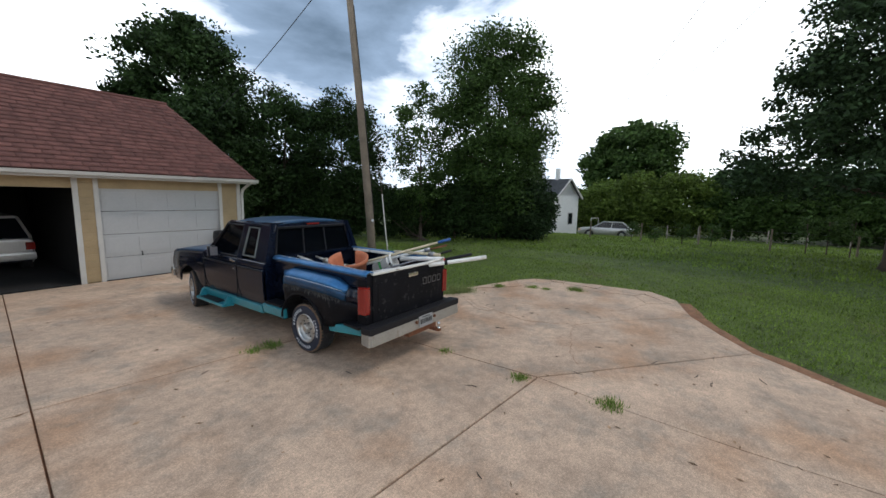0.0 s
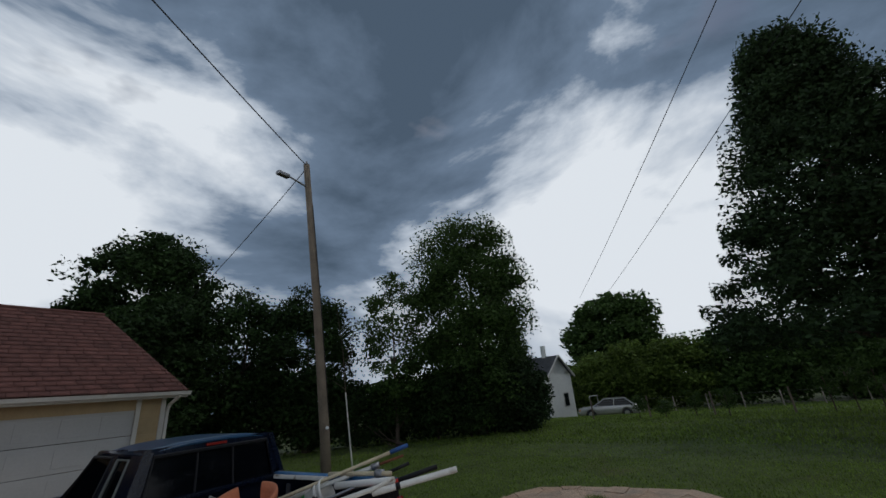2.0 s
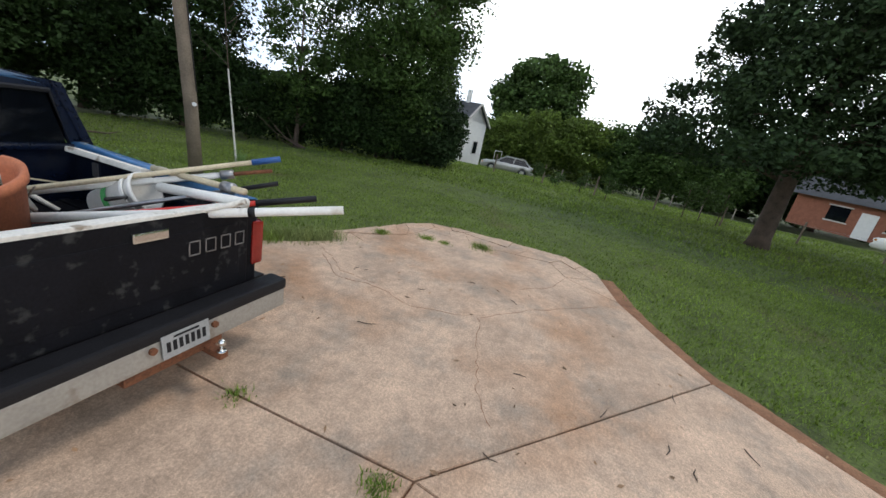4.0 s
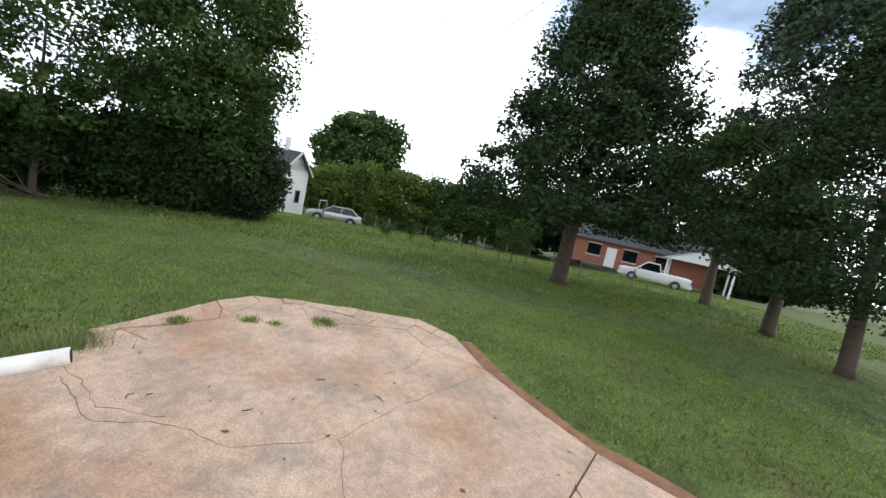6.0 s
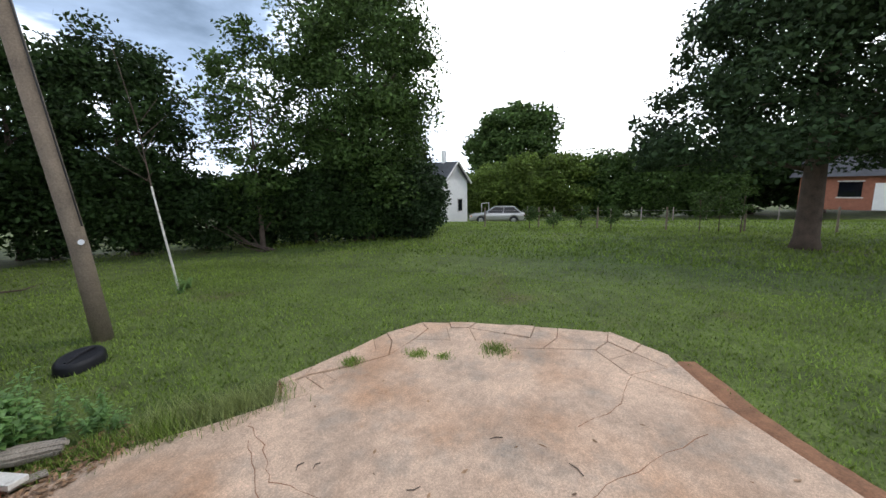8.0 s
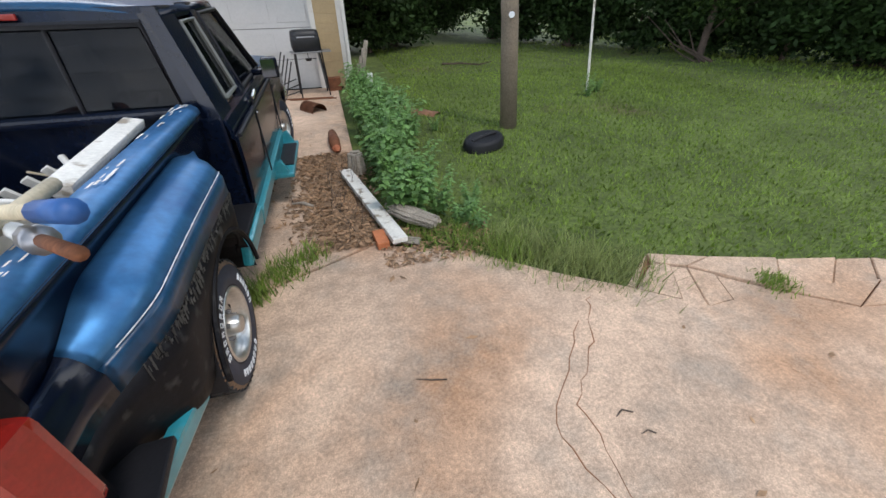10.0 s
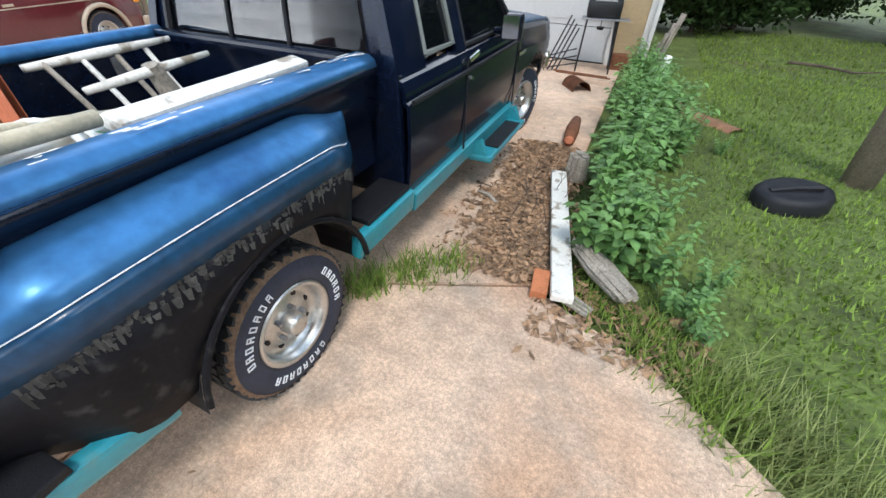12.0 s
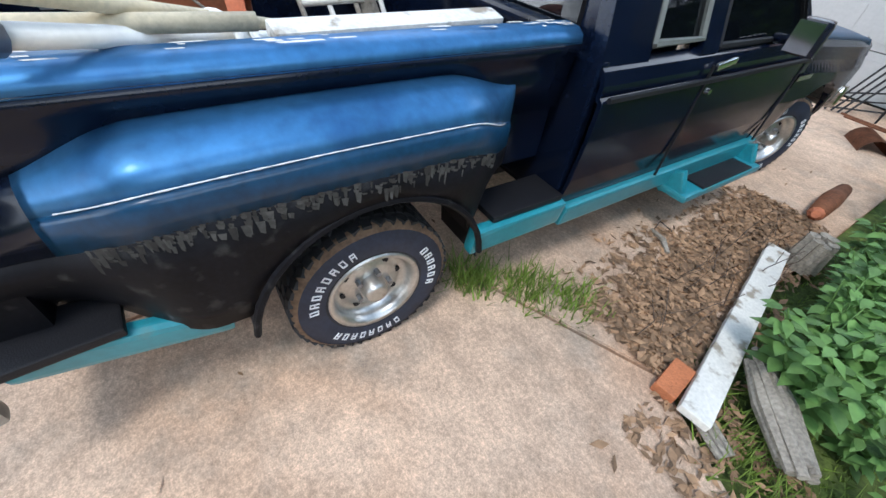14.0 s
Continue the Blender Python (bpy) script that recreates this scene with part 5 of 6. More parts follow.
# ---- utility pole ----
def build_pole():
    t = thing("utility_pole", pose(4.13, 3.84, -0.12), "leaning weathered wooden utility pole with a lamp arm", "utility pole")
    part("shaft", tube([(0, 0, 0), (-0.1, 0.02, 1.5), (-0.45, 0.02, 4.6), (-0.97, 0.0, 8.45)], [0.128, 0.115, 0.1, 0.082], 16), POLE_WOOD, t, smooth=True)
    part("tag", tube([(-0.13, -0.1, 1.58), (-0.15, -0.135, 1.58)], 0.037, 14), LETTER_WHITE, t, "round white metal tag")
    arm = part("lamp_arm", tube([(-0.9, 0.0, 7.75), (-1.25, 0.02, 7.82), (-1.6, 0.02, 7.86)], 0.025, 8), GREY_STEEL, t)
    part("lamp_head", box((0.34, 0.16, 0.1), (-1.66, 0.02, 7.83), bevel=0.035), GREY_STEEL, arm)
    part("conduit", tube([(-0.1, -0.125, 1.8), (-0.42, -0.1, 4.6), (-0.78, -0.1, 7.2)], 0.012, 6), BLACK_STEEL, t)
    part("insulator", tube([(-0.97, 0.0, 8.4), (-0.97, 0.0, 8.55)], 0.03, 8), GREY_STEEL, t)


build_pole()


def cable(a, b, sag, r=0.012):
    a, b = Vector(a), Vector(b)
    pts = [a.lerp(b, k / 24) - Vector((0, 0, sag * 4 * (k / 24) * (1 - k / 24))) for k in range(25)]
    t = thing("overhead_cable", Matrix.Translation(a), "thin black overhead cable", "cable", "overhead cables")
    part("strand", tube([p - a for p in pts], r, 5), WIRE, t)


cable((3.16, 3.84, 8.3), (-10.5, -2.2, 8.9), 0.15, 0.014)
cable((3.16, 3.84, 8.2), (3.7, 12.6, 5.2), 0.15, 0.012)
cable((55.0, 9.1, 13.1), (2.2, -11.7, 15.6), 0.4, 0.02)
cable((55.6, 6.3, 12.2), (1.3, -14.5, 14.7), 0.4, 0.02)


# ---- things by the drive's edge ----
def build_edge_things():
    t = thing("timber_edging", pose(1.77, 1.75, 0.0, 0, 0, 13), "white flaking painted board edging the weeds", "board")
    part("board", box((0.13, 1.62, 0.045), (0, 0, 0.075), (0, 4, 0), 0.008), WHITE_WOOD, t)
    part("lower_board", box((0.1, 1.5, 0.05), (0.02, 0, 0.025), bevel=0.008), OLD_WOOD, t)
    t = thing("log", pose(1.48, 3.65, 0.06, 0, 0, 8), "orange-brown rotten log at the drive's edge", "log")
    part("wood", tube([(0, -0.3, 0), (0.02, 0, 0.01), (0.05, 0.35, 0)], [0.06, 0.075, 0.055], 12), RUST, t, smooth=True)
    part("broken_end", tube([(0, -0.3, 0), (0, -0.37, 0.02)], [0.055, 0.03], 9), TERRACOTTA, t)
    t = thing("weathered_log", pose(2.12, 1.3, 0.1, 0, 0, 42), "grey weathered split log lying beside the board", "log")
    rng = random.Random(3)
    for k in range(9):
        a = k * 0.7
        part("split", tube([(math.cos(a) * 0.045, -0.24 + rng.uniform(-0.05, 0.03), math.sin(a) * 0.045), (math.cos(a) * 0.05, 0.02, math.sin(a) * 0.05), (math.cos(a) * 0.04, 0.26 + rng.uniform(-0.06, 0.05), math.sin(a) * 0.04)], [0.02, 0.032, 0.018], 6), OLD_WOOD, t)
    t = thing("stump", pose(1.72, 2.65, 0.0), "grey weathered stump among the weeds", "stump")
    for k in range(7):
        a = k * 0.9
        part("split", tube([(math.cos(a) * 0.06, math.sin(a) * 0.06, 0), (math.cos(a) * 0.055, math.sin(a) * 0.055, 0.2 + 0.05 * rng.random())], [0.05, 0.035], 6), OLD_WOOD, t)
    b = part("brick", box((0.1, 0.2, 0.065), (0, 0, 0.04), bevel=0.008), BRICK, None)
    b.matrix_world = pose(1.8, 1.08, 0.0, 4, 0, 8)
    tagged(b, "loose orange clay brick beside the white board", "brick")
    t = thing("scrap_stick", pose(1.13, 1.95, 0.015, 0, 0, 60), "broken grey stick lying on the concrete", "stick")
    part("wood", tube([(0, -0.12, 0), (0.02, 0, 0.01), (0.0, 0.12, 0.0)], [0.014, 0.02, 0.01], 7), OLD_WOOD, t)
    part("bent_wire", tube([(0, 0.1, 0), (0.06, 0.16, 0.04), (0.12, 0.08, 0.02)], 0.004, 5), BLACK_STEEL, t)
    t = thing("pipe_offcuts", pose(2.02, 1.0, 0.03, 0, 0, 70), "short grey pipe offcuts by the board's end", "pipe")
    for k in range(3):
        part("offcut", tube([(k * 0.03 - 0.02, -0.1, 0.0), (k * 0.035 - 0.02, 0.12, 0.01)], 0.014, 8), OLD_WOOD, t)
    # black moulded plastic pan beside the pole
    t = thing("plastic_pan", pose(3.45, 3.1, -0.05, 4, -3, 20), "upturned black plastic pan on the grass", "plastic pan")
    pan = lathe([(0.31, 0.0), (0.3, 0.12), (0.27, 0.16), (0.22, 0.165), (0.19, 0.15), (0.0, 0.15)], 28, "z")
    for v in pan.verts:
        v.co.y *= 0.72
        v.co.z *= 1.0 + 0.18 * v.co.x
    part("tub", pan, BLACK_PLASTIC, t, smooth=True)
    part("ridge", tube([(-0.2, 0, 0.145), (0, 0.02, 0.16), (0.2, 0, 0.175)], 0.022, 7), BLACK_PLASTIC, t)
    # pale stake
    t = thing("leaning_stake", pose(6.54, 5.51, -0.06), "slender pale dead sapling leaning on the lawn", "sapling")
    part("stem", tube([(0, 0, 0), (-0.12, 0.05, 1.2), (-0.22, 0.1, 2.3)], [0.026, 0.022, 0.018], 8), WHITE_WOOD, t)
    part("thin_top", tube([(-0.22, 0.1, 2.3), (-0.3, 0.15, 3.6), (-0.5, 0.25, 5.0)], [0.014, 0.01, 0.004], 6), BARK, t)
    for k in range(5):
        part("twig", tube([(-0.25, 0.1, 2.4 + 0.3 * k), (-0.25 + rng.uniform(-0.6, 0.6), 0.1 + rng.uniform(-0.5, 0.5), 2.9 + 0.3 * k)], [0.008, 0.003], 5), BARK, t)
    t = thing("dead_limbs", pose(11.2, 7.5, lawn_z(11.2, 7.5)), "fallen bare grey limbs at the trees' foot", "branches")
    for k in range(5):
        ax, ay, az = rng.uniform(-1.6, -0.4), rng.uniform(-0.2, 0.9), rng.uniform(0.3, 1.1)
        part("limb", tube([(rng.uniform(-0.2, 0.4), 0, 0.02), (ax * 0.5 + rng.uniform(-0.1, 0.1), ay * 0.5, az * 0.4), (ax, ay, az)], [0.028, 0.018, 0.006], 6), BARK, t)
    t = thing("fallen_branch", pose(5.1, 9.0, lawn_z(5.1, 9.0) + 0.02), "thin dark branch fallen on the grass", "branch")
    part("stem", tube([(-0.6, 0.3, 0.02), (-0.1, 0.1, 0.04), (0.3, -0.15, 0.03), (0.7, -0.1, 0.08)], [0.028, 0.024, 0.018, 0.006], 7), BARK, t)
    # grill and its stand
    t = thing("charcoal_grill", pose(1.22, 6.75, 0.0, 0, 0, 8), "black barrel charcoal grill on a steel stand", "grill")
    part("barrel", box((0.52, 0.36, 0.3), (0, 0, 0.92), bevel=0.1), BLACK_STEEL, t, smooth=True)
    lid = part("lid", box((0.5, 0.34, 0.2), (0, 0, 1.03), bevel=0.09), BLACK_STEEL, t, smooth=True)
    part("lid_handle", tube([(-0.15, -0.19, 1.02), (-0.15, -0.23, 1.03), (0.15, -0.23, 1.03), (0.15, -0.19, 1.02)], 0.01, 6), GREY_STEEL, lid)
    part("side_shelf", box((0.72, 0.3, 0.02), (0.05, -0.1, 0.78), bevel=0.006), GREY_STEEL, t)
    for x in (-0.22, 0.24):
        for y in (-0.15, 0.15):
            part("leg", tube([(x, y, 0.85), (x * 1.15, y * 1.2, 0.0)], 0.013, 6), BLACK_STEEL, t)
    part("side_panel", box((0.03, 0.26, 0.66), (0.24, 0, 0.45), (0, -6, 0), 0.01), BLACK_STEEL, t)
    part("grease_cup", lathe([(0, 0), (0.05, 0), (0.06, 0.04), (0.0, 0.04)], 12, "z"), BLACK_STEEL, t).location = (0, -0.05, 0.62)
    part("cup_hanger", tube([(0, -0.05, 0.62), (0, -0.05, 0.8)], 0.006, 5), BLACK_STEEL, t)
    t = thing("folding_stand", pose(0.72, 6.6, 0.0, 0, 0, 20), "collapsed black steel tube stand", "stand")
    for k in range(4):
        part("tube_leg", tube([(-0.3 + 0.07 * k, -0.2, 0.02), (0.05 + 0.05 * k, 0.0, 0.8 - 0.06 * k)], 0.012, 6), BLACK_STEEL, t)
    for k in range(3):
        part("cross_tube", tube([(-0.35, -0.2 + 0.1 * k, 0.04 + 0.06 * k), (0.25, -0.1 + 0.1 * k, 0.12 + 0.09 * k)], 0.011, 6), BLACK_STEEL, t)
    t = thing("clay_flue_tile", pose(1.2, 5.55, 0.0, 0, 0, 35), "half-round rusty brown flue tile on the concrete", "tile")
    arch = grid_mesh([[(0.14 * math.cos(a), y, 0.14 * math.sin(a)) for a in [math.pi * k / 12 for k in range(13)]] for y in (-0.2, 0.0, 0.2)])
    bmesh.ops.solidify(arch, geom=arch.faces[:], thickness=0.02)
    part("half_tube", arch, RUST, t, smooth=True)
    for k in range(2):
        part("long_rod", tube([(-0.25, 0.25 + 0.1 * k, 0.18), (0.55, 0.05 + 0.1 * k, 0.1)], 0.012, 6), RUST, t)
    t = thing("plastic_bag", pose(2.3, 7.0, 0.0, 0, 12, 10), "white plastic jug by the garage corner", "jug")
    part("jug_body", box((0.14, 0.16, 0.3), (0, 0, 0.16), bevel=0.04, taper=0.75), WHITE_PLASTIC, t, smooth=True)
    t = thing("leaning_planks", pose(2.1, 7.05, 0.0), "old planks and roots leaning at the garage corner", "planks")
    for k in range(4):
        part("plank", box((0.03, 0.09, 0.45 + 0.14 * k), (0.02 + 0.05 * k, 0.02 * k, 0.24 + 0.07 * k), (6, 7 + 2 * k, 15 * k), 0.006), OLD_WOOD, t)
    t = thing("cardboard_box", pose(1.62, 7.05, 0.0, 0, 0, 6), "small brown wooden box against the wall", "box")
    part("crate", box((0.26, 0.18, 0.24), (0, 0, 0.12), bevel=0.008), RUST, t)
    strip("clay_patch", [(2.55, 5.75), (2.95, 5.2), (3.35, 4.8)], 0.42, -0.03, SOIL, "bare orange clay patch in the lawn", "soil")


build_edge_things()


# ---- weeds, leaf litter and grass ----
def weed(seed, height, label):
    rng = np.random.default_rng(seed)
    t = thing("weed_plant", pose(0, 0, -20), label, "weed", "weeds along the board")
    leaves = []
    for s in range(7):
        a = rng.uniform(0, math.tau)
        lean = rng.uniform(0.05, 0.3)
        h = height * rng.uniform(0.65, 1.0)
        tip = Vector((math.cos(a) * lean, math.sin(a) * lean, h))
        part("stem", tube([(0, 0, 0), tip * 0.5 + Vector((0, 0, 0.04)), tip], [0.006, 0.005, 0.003], 5), WEED, t)
        for j in range(11):
            k = 0.15 + 0.85 * j / 10
            p = tip * k
            for side in (0, math.pi):
                b = a + side + j * 1.57 + rng.uniform(-0.3, 0.3)
                d = Vector((math.cos(b), math.sin(b), rng.uniform(-0.35, 0.25)))
                w = Vector((-math.sin(b), math.cos(b), 0)) * 0.03 * (1.3 - 0.5 * k)
                ln = 0.085 * (1.35 - 0.6 * k) * rng.uniform(0.8, 1.25)
                q = p + d * 0.015
                dz = Vector((0, 0, -0.018))
                leaves += [q, q + d * ln * 0.22 + w * 0.8, q + d * ln * 0.55 + w * 0.85, q + d * ln + dz, q + d * ln * 0.55 - w * 0.85, q + d * ln * 0.22 - w * 0.8]
    quads("leaves", np.array([tuple(v) for v in leaves]), 6, WEED, t)
    return t


def build_weeds():
    rng = random.Random(8)
    kinds = [weed(200 + k, 0.55 + 0.07 * k, "leafy green nettle-like weed by the painted board") for k in range(4)]
    spots = []
    for k in range(44):
        y = 1.45 + 4.6 * (k / 43) ** 0.9
        x = 2.03 - 0.02 * (y - 1.4) + rng.uniform(0.0, 0.6) * (0.75 + 0.3 * math.sin(y * 2))
        spots.append((x, y, rng.uniform(0.75, 1.2)))
    for x, y, s in ((2.55, 1.25, 0.62), (2.68, 1.1, 0.5), (2.4, 1.5, 0.7), (6.35, 5.2, 0.6), (6.7, 5.45, 0.55), (3.0, 4.0, 0.35), (2.75, 1.5, 0.5)):
        spots.append((x, y, s))
    for i, (x, y, s) in enumerate(spots):
        m = pose(x, y, lawn_z(x, y) - 0.01, 0, 0, rng.uniform(0, 360)) @ Matrix.Scale(s, 4)
        if i < 4:
            kinds[i].matrix_world = m
        else:
            c = copy_thing(kinds[i % 4], m)
            c.matrix_basis = m


build_weeds()


def blades(n, spot, height, width, seed, lean=0.5):
    """Triangular grass blades; spot(rng) gives a foot."""
    rng = np.random.default_rng(seed)
    feet = spot(rng, n)
    a = rng.uniform(0, math.tau, n)
    h = height * rng.uniform(0.5, 1.3, n)
    tip = feet + np.stack([np.cos(a) * h * lean * rng.uniform(0.2, 1.2, n), np.sin(a) * h * lean * rng.uniform(0.2, 1.2, n), h], 1)
    side = np.stack([-np.sin(a), np.cos(a), 0 * a], 1) * width * rng.uniform(0.6, 1.4, (n, 1))
    return np.stack([feet - side, feet + side, tip], 1).reshape(-1, 3)


def on_concrete(x, y):
    edge_x = np.interp(y, [-13.0, -7.6, -6.15, -5.15, -4.75, -4.28, -3.97, -3.3, -2.25, -1.35, -0.5, -0.16, 0.02, 0.18, 0.35, 0.5, 0.76, 1.08, 1.3, 7.0], [1.3, 1.65, 2.6, 3.55, 4.2, 5.1, 5.95, 6.56, 6.5, 6.4, 6.2, 5.6, 4.85, 4.3, 3.3, 2.9, 2.5, 2.1, 1.8, 1.85])
    return x < edge_x


def lawn_feet(x0, x1, y0, y1, power=1.0):
    def spot(rng, n):
        x = x0 + (x1 - x0) * rng.uniform(0, 1, n * 2) ** power
        y = rng.uniform(y0, y1, n * 2)
        keep = ~on_concrete(x, y)
        x, y = x[keep][:n], y[keep][:n]
        while len(x) < n:
            x, y = np.concatenate([x, x[: n - len(x)] + 0.01]), np.concatenate([y, y[: n - len(y)]])
        return np.stack([x, y, lawn_z(x, y) - 0.005], 1)
    return spot


def build_grass():
    near = blades(120000, lawn_feet(1.3, 9.5, -10.0, 8.0), 0.042, 0.0048, 1, 1.1)
    mid = blades(130000, lawn_feet(3.0, 24.0, -18.0, 13.0, 1.2), 0.055, 0.012, 2, 0.7)
    far = blades(60000, lawn_feet(12.0, 44.0, -28.0, 14.0, 1.1), 0.1, 0.03, 3, 0.7)
    ob = quads("lawn_grass", np.concatenate([near, mid, far]), 3, BLADE)
    tagged(ob, "short mown green grass blades over the lawn", "grass", kind="stuff")

    def around(cx, cy, r, z=-0.03):
        return lambda rng, n: np.stack([cx + rng.normal(0, r, n), cy + rng.normal(0, r, n), np.full(n, z)], 1)

    tall = [blades(420, around(2.8 + 0.18 * k, 0.78 - 0.15 * k, 0.15), 0.16, 0.004, 20 + k, 0.8) for k in range(5)]
    ob = quads("tall_grass", np.concatenate(tall), 3, DRYBLADE)
    tagged(ob, "tall pale grass clump at the concrete's edge", "grass", kind="stuff")
    for k, (x, y, r, h, n) in enumerate(((1.02, 0.85, 0.09, 0.1, 300), (1.22, 1.03, 0.08, 0.09, 220), (0.84, 0.62, 0.07, 0.14, 260), (4.94, -0.93, 0.07, 0.05, 260), (4.97, -1.26, 0.05, 0.045, 160), (5.38, -1.85, 0.1, 0.06, 420), (4.48, -0.23, 0.07, 0.06, 260), (-1.1, 0.57, 0.08, 0.06, 240), (-1.35, 0.6, 0.07, 0.05, 160), (0.2, -2.72, 0.06, 0.045, 200), (0.2, -3.76, 0.08, 0.05, 320), (0.3, -1.5, 0.05, 0.04, 120), (2.45, 0.95, 0.12, 0.1, 420), (2.15, 1.12, 0.1, 0.08, 300), (2.75, 0.7, 0.12, 0.12, 420))):
        ob = quads("grass_tuft", blades(n, around(x, y, r, 0.0), h, 0.0045, 50 + k, 0.9), 3, BLADE)
        tagged(ob, "tuft of grass growing in a concrete joint", "grass", "grass tufts", "stuff")


build_grass()


def build_litter():
    rng = np.random.default_rng(77)
    n = 5400
    y = rng.uniform(1.05, 3.3, n)
    mid = np.interp(y, [1.0, 1.6, 2.4, 3.3], [1.66, 1.48, 1.4, 1.36])
    x = mid + rng.normal(0, 0.19, n)
    c = np.stack([x, y, 0.012 + 0.03 * rng.uniform(0, 1, n) * np.exp(-((x - mid) / 0.15) ** 2)], 1)
    n2 = 500
    c2 = np.stack([rng.uniform(1.8, 2.75, n2), rng.uniform(0.7, 1.2, n2), np.full(n2, 0.015)], 1)
    n3 = 420
    c3 = np.stack([rng.uniform(-6, 4.6, n3), rng.uniform(-8, 5, n3), np.full(n3, 0.006)], 1)
    c3 = c3[on_concrete(c3[:, 0] + 0.3, c3[:, 1])]
    flat = leaf_cards(np.concatenate([c, c2, c3]), 0.036, rng, 2.0)
    flat = flat.reshape(-1, 4, 3)
    mz = flat[:, :, 2].mean(1, keepdims=True)
    flat[:, :, 2] = np.maximum(mz + (flat[:, :, 2] - mz) * 0.35, 0.003)
    ob = quads("leaf_litter", flat.reshape(-1, 3), 4, LITTER)
    tagged(ob, "dry brown leaf litter scattered on the concrete", "leaf litter", kind="stuff")
    tw = random.Random(6)
    for k in range(22):
        x, y = tw.uniform(-3, 4.3), tw.uniform(-6.5, 0.4)
        a = tw.uniform(0, 6.28)
        ln = tw.uniform(0.03, 0.1)
        t = thing("twig", pose(x, y, 0.006, 0, 0, math.degrees(a)), "small dark twig lying on the concrete", "twig", "twigs on the drive")
        part("stick", tube([(-ln, 0, 0), (0, tw.uniform(-0.02, 0.02), 0.004), (ln, 0.01, 0)], [0.004, 0.005, 0.002], 5), BARK, t)
    for k in range(26):
        y = tw.uniform(1.1, 2.6)
        x = 1.52 + tw.uniform(-0.14, 0.18)
        t = thing("dry_stalk", pose(x, y, 0.01, 0, 0, tw.uniform(0, 360)), "thin dry brown stalk in the leaf litter", "stalk", "dry stalks")
        part("stick", tube([(0, 0, 0), (0.05, 0.02, 0.12), (tw.uniform(-0.1, 0.2), 0.05, 0.26)], [0.003, 0.0025, 0.0015], 4), BARK, t)


build_litter()


# ---- distant buildings and fence ----
def build_cottage():
    x, y = 34.86, 7.86
    t = thing("cottage", pose(x, y, lawn_z(x, y), 0, 0, -12), "small white boarded cottage with a grey roof", "house")
    w, l, h, r = 4.4, 7.0, 3.95, 1.7
    part("wall", box((w, l, h), (0, l / 2, h / 2)), HOUSE_WHITE, t)
    for k in range(20):
        part("weather_board", box((w + 0.03, 0.03, 0.19), (0, -0.015, 0.1 + k * 0.2), (5, 0, 0)), HOUSE_WHITE, t)
    gable = bmesh.new()
    gable.faces.new([gable.verts.new(p) for p in ((-w / 2, 0, h), (w / 2, 0, h), (0, 0, h + r))])
    bmesh.ops.solidify(gable, geom=gable.faces[:], thickness=0.1)
    part("gable", gable, HOUSE_WHITE, t)
    for s in (1, -1):
        sl = grid_mesh([[(s * (w / 2 + 0.3), -0.3, h - 0.23), (s * (w / 2 + 0.3), l + 0.3, h - 0.23)], [(0, -0.3, h + r + 0.03), (0, l + 0.3, h + r + 0.03)]])
        bmesh.ops.solidify(sl, geom=sl.faces[:], thickness=0.1)
        part("roof", sl, ROOF_GREY, t)
        part("barge_board", tube([(s * (w / 2 + 0.3), -0.33, h - 0.25), (0, -0.33, h + r)], 0.09, 4), TRIM, t)
    part("chimney", box((0.35, 0.35, 1.3), (0, 1.2, h + r + 0.4)), HOUSE_WHITE, t)
    wn = part("window", box((0.8, 0.06, 1.1), (0.7, -0.03, 1.7)), GLASS, t)
    part("head_rail", box((0.95, 0.08, 0.08), (0.7, -0.04, 2.28)), TRIM, wn)
    part("sill", box((0.95, 0.08, 0.08), (0.7, -0.04, 1.12)), TRIM, wn)
    for k in (0.26, 1.14):
        part("jamb", box((0.08, 0.08, 1.08), (k, -0.04, 1.7)), TRIM, wn)
    gate = thing("metal_gate", pose(34.8, 5.4, lawn_z(34.8, 5.4), 0, 0, -20), "pale metal frame gate beside the cottage", "gate")
    for a, b in (((0, 0, 0), (0, 0, 1.8)), ((1.2, 0, 0), (1.2, 0, 1.8)), ((0, 0, 1.8), (1.2, 0, 1.8)), ((0, 0, 0.9), (1.2, 0, 0.9))):
        part("rail", tube([a, b], 0.035, 6), TRIM, gate)


build_cottage()


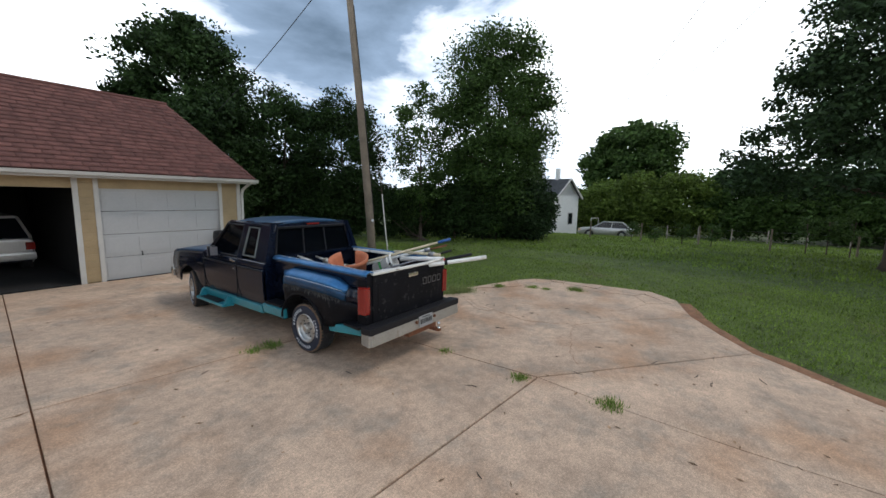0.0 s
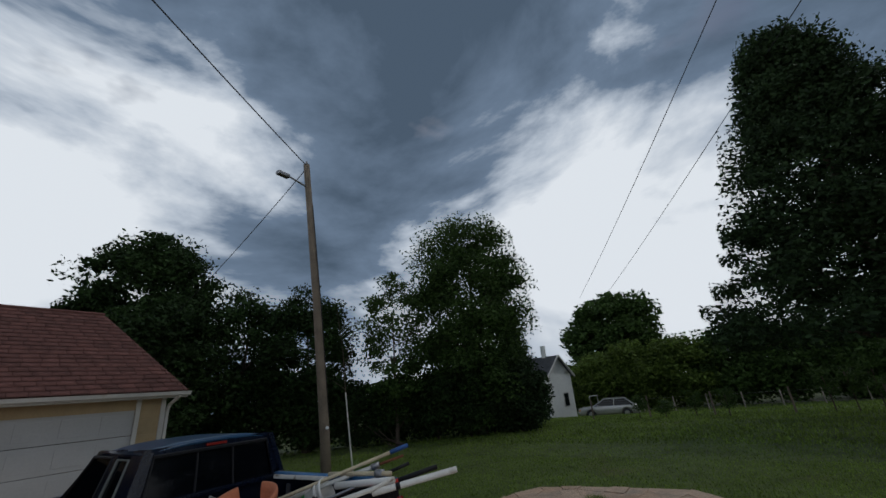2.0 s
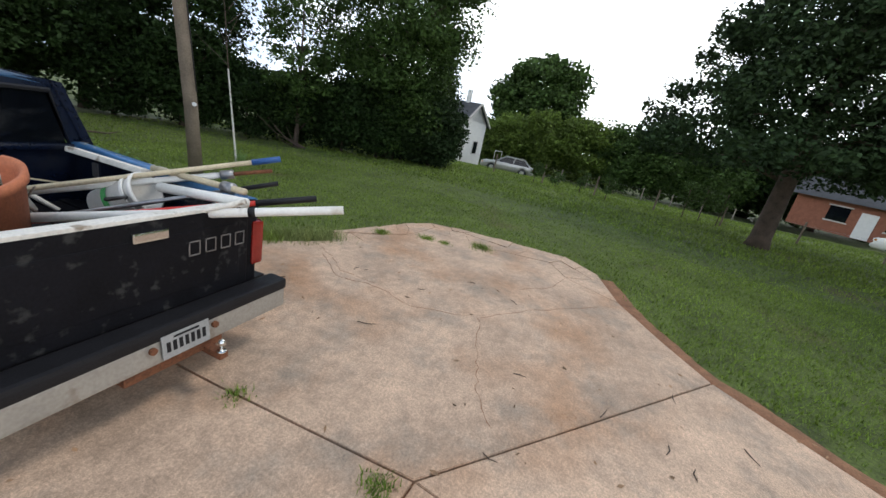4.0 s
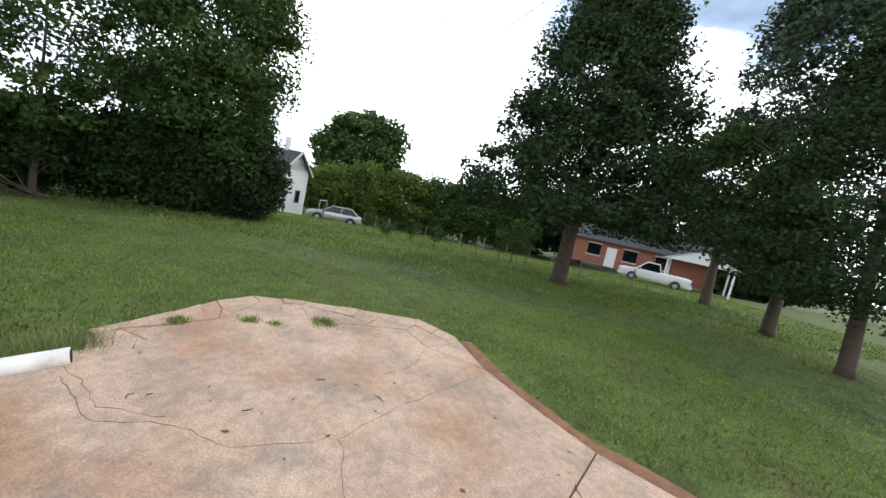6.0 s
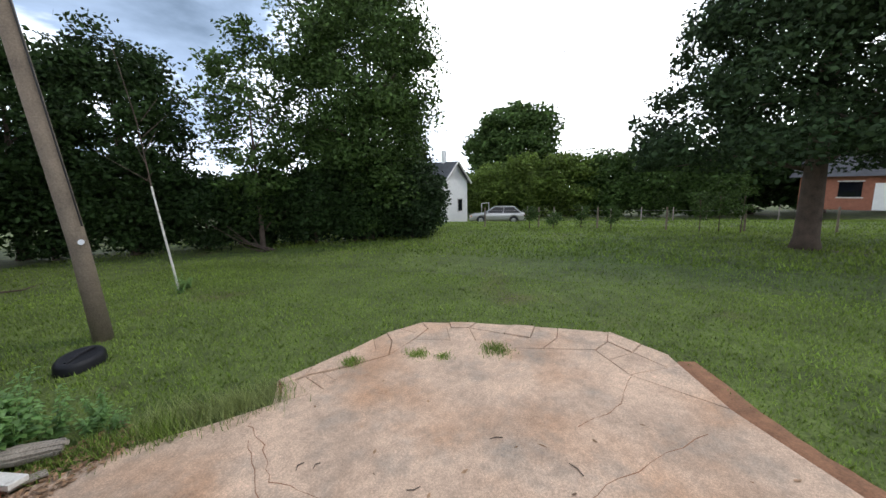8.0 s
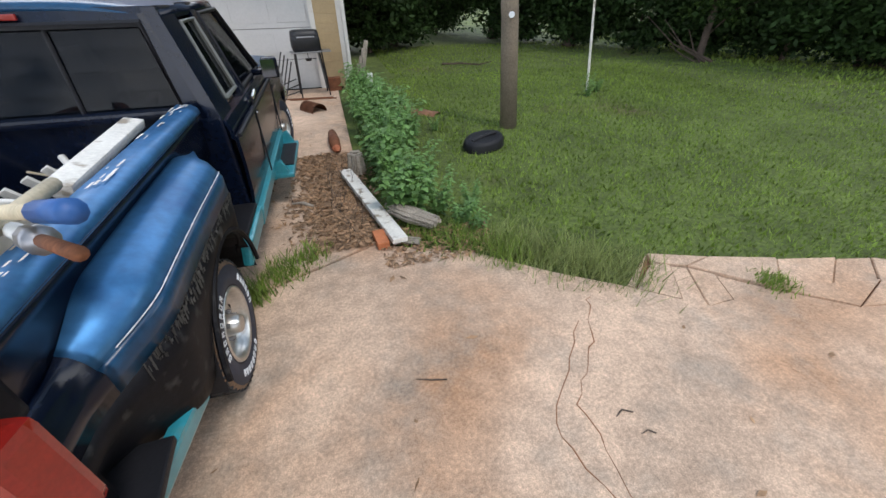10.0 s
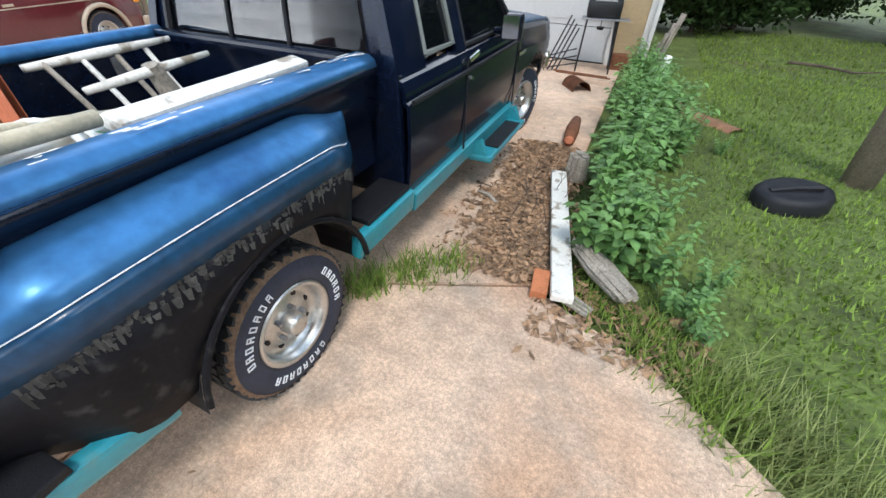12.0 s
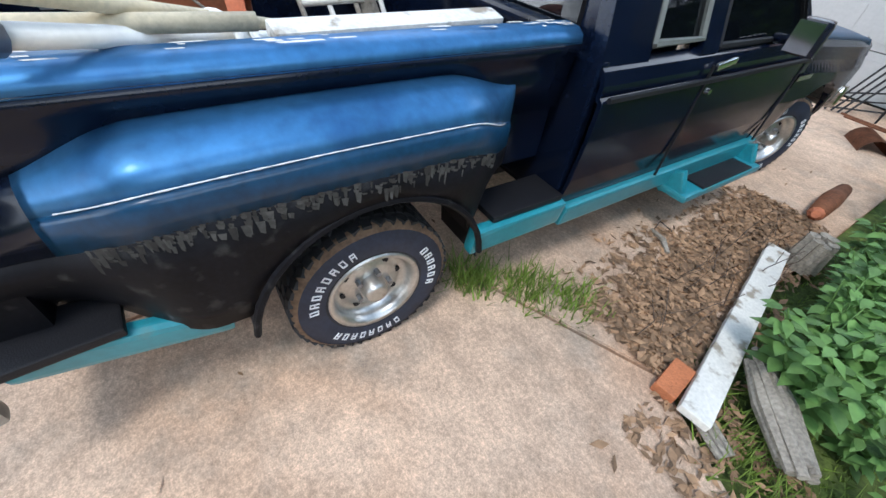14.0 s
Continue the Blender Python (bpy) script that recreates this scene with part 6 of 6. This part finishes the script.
def build_neighbour():
    x, y = 40.5, -27.0
    z = float(lawn_z(27, -22)) - 0.06
    t = thing("brick_house", pose(x, y, z, 0, 0, -125), "low red brick house with a white carport", "house")
    part("wall", box((14, 6, 2.7), (1.0, 0, 1.35)), HOUSE_BRICK, t)
    for s in (1, -1):
        sl = grid_mesh([[(-6.6, s * 3.6, 2.6), (8.6, s * 3.6, 2.6)], [(-6.6, 0, 4.3), (8.6, 0, 4.3)]])
        bmesh.ops.solidify(sl, geom=sl.faces[:], thickness=0.1)
        part("roof", sl, ROOF_GREY, t)
    for k in (-3.0, 0.6, 3.6):
        wn = part("window", box((1.3, 0.08, 1.2), (k, -3.02, 1.6)), GLASS, t)
        part("head_rail", box((1.5, 0.1, 0.1), (k, -3.04, 2.24)), TRIM, wn)
        part("sill", box((1.5, 0.1, 0.1), (k, -3.04, 0.96)), TRIM, wn)
    part("door", box((1.0, 0.08, 2.05), (-1.2, -3.02, 1.05)), HOUSE_WHITE, t)
    c = thing("carport", pose(32.0, -29.0, z, 0, 0, -38), "white open carport on posts", "carport")
    for px in (-2.6, 2.6):
        for py in (-2.4, 2.4):
            post = part("post", box((0.16, 0.16, 2.4), (px, py, 1.2)), HOUSE_WHITE, c)
            part("brace", tube([(px, py, 1.8), (px - 0.5 * (1 if px > 0 else -1), py, 2.4)], 0.05, 4), HOUSE_WHITE, post)
    for s in (1, -1):
        sl = grid_mesh([[(-3.2, s * 3.0, 2.35), (3.2, s * 3.0, 2.35)], [(-3.2, 0, 3.5), (3.2, 0, 3.5)]])
        bmesh.ops.solidify(sl, geom=sl.faces[:], thickness=0.1)
        part("roof", sl, HOUSE_WHITE, c)
    for px in (-3.0, 3.0):
        g = bmesh.new()
        g.faces.new([g.verts.new(p) for p in ((px, -2.9, 2.36), (px, 2.9, 2.36), (px, 0, 3.45))])
        part("gable", g, HOUSE_WHITE, c)


build_neighbour()


def build_fence():
    posts = [(22.3, 2.2), (22.4, -0.8), (22.1, -3.8), (21.8, -6.9), (21.6, -10.0), (21.4, -13.2), (21.2, -16.4)]
    t = thing("wire_fence", pose(0, 0, 0), "wire fence on thin weathered wooden posts", "fence")
    for x, y in posts:
        z = lawn_z(x, y)
        part("post", tube([(x, y, z - 0.1), (x + 0.02, y, z + 1.12)], [0.05, 0.042], 7), POLE_WOOD, t)
    for h in (0.45, 0.95):
        part("wire", tube([(x, y, lawn_z(x, y) + h) for x, y in posts], 0.004, 4), GREY_STEEL, t)
    back = [(40.5, 2.0 - 2.6 * k) for k in range(9)]
    f = thing("field_fence", pose(0, 0, 0), "distant row of pale field fence posts", "fence")
    for x, y in back:
        z = lawn_z(x, y)
        part("post", tube([(x, y, z - 0.1), (x, y, z + 1.3)], 0.05, 6), OLD_WOOD, f)
    rng = random.Random(12)
    for k, (x, y) in enumerate(((21.6, -0.4), (21.9, -3.0), (21.4, -4.4), (22.0, -1.6), (21.4, -8.2), (21.2, -8.9), (20.8, -9.6))):
        tree("sapling", x, y, rng.uniform(0.8, 1.6) + (1.2 if k > 3 else 0), (0.35 + 0.2 * (k > 3), 0.35), LEAF_MID, 300 + k, "small leafy sapling near the fence", "sapling", trunk=0.025, leaves=500, size=0.07, clumps=14, spread=0.14, low=0.3, group="saplings", limbs=2)


build_fence()


# ---- porch beyond the wagon ----
def build_porch():
    t = thing("wooden_porch", pose(-9.6, 5.2, 0, 0, 0, 14), "raised weathered wooden porch with a slatted railing", "porch")
    part("deck", box((3.2, 5.5, 0.12), (-1.6, 0, 0.95)), OLD_WOOD, t)
    part("rim_joist", box((0.06, 5.5, 0.24), (0.02, 0, 0.86)), OLD_WOOD, t)
    for k in range(5):
        part("post", box((0.1, 0.1, 2.0), (-0.05, -2.6 + k * 1.3, 1.0), bevel=0.008), POLE_WOOD, t)
    for z in (1.12, 1.9):
        part("hand_rail", box((0.08, 5.4, 0.07), (-0.05, 0, z), bevel=0.008), POLE_WOOD, t)
    for k in range(40):
        part("baluster", box((0.035, 0.035, 0.8), (-0.05, -2.65 + k * 0.135, 1.5)), POLE_WOOD, t)
    part("house_wall", box((0.2, 9, 4.2), (-3.3, 0, 2.1)), SIDING, t)
    for k in range(20):
        part("lap_board", box((0.03, 9, 0.19), (-3.19, 0, 0.12 + k * 0.2), (0, -5, 0)), SIDING, t)


build_porch()
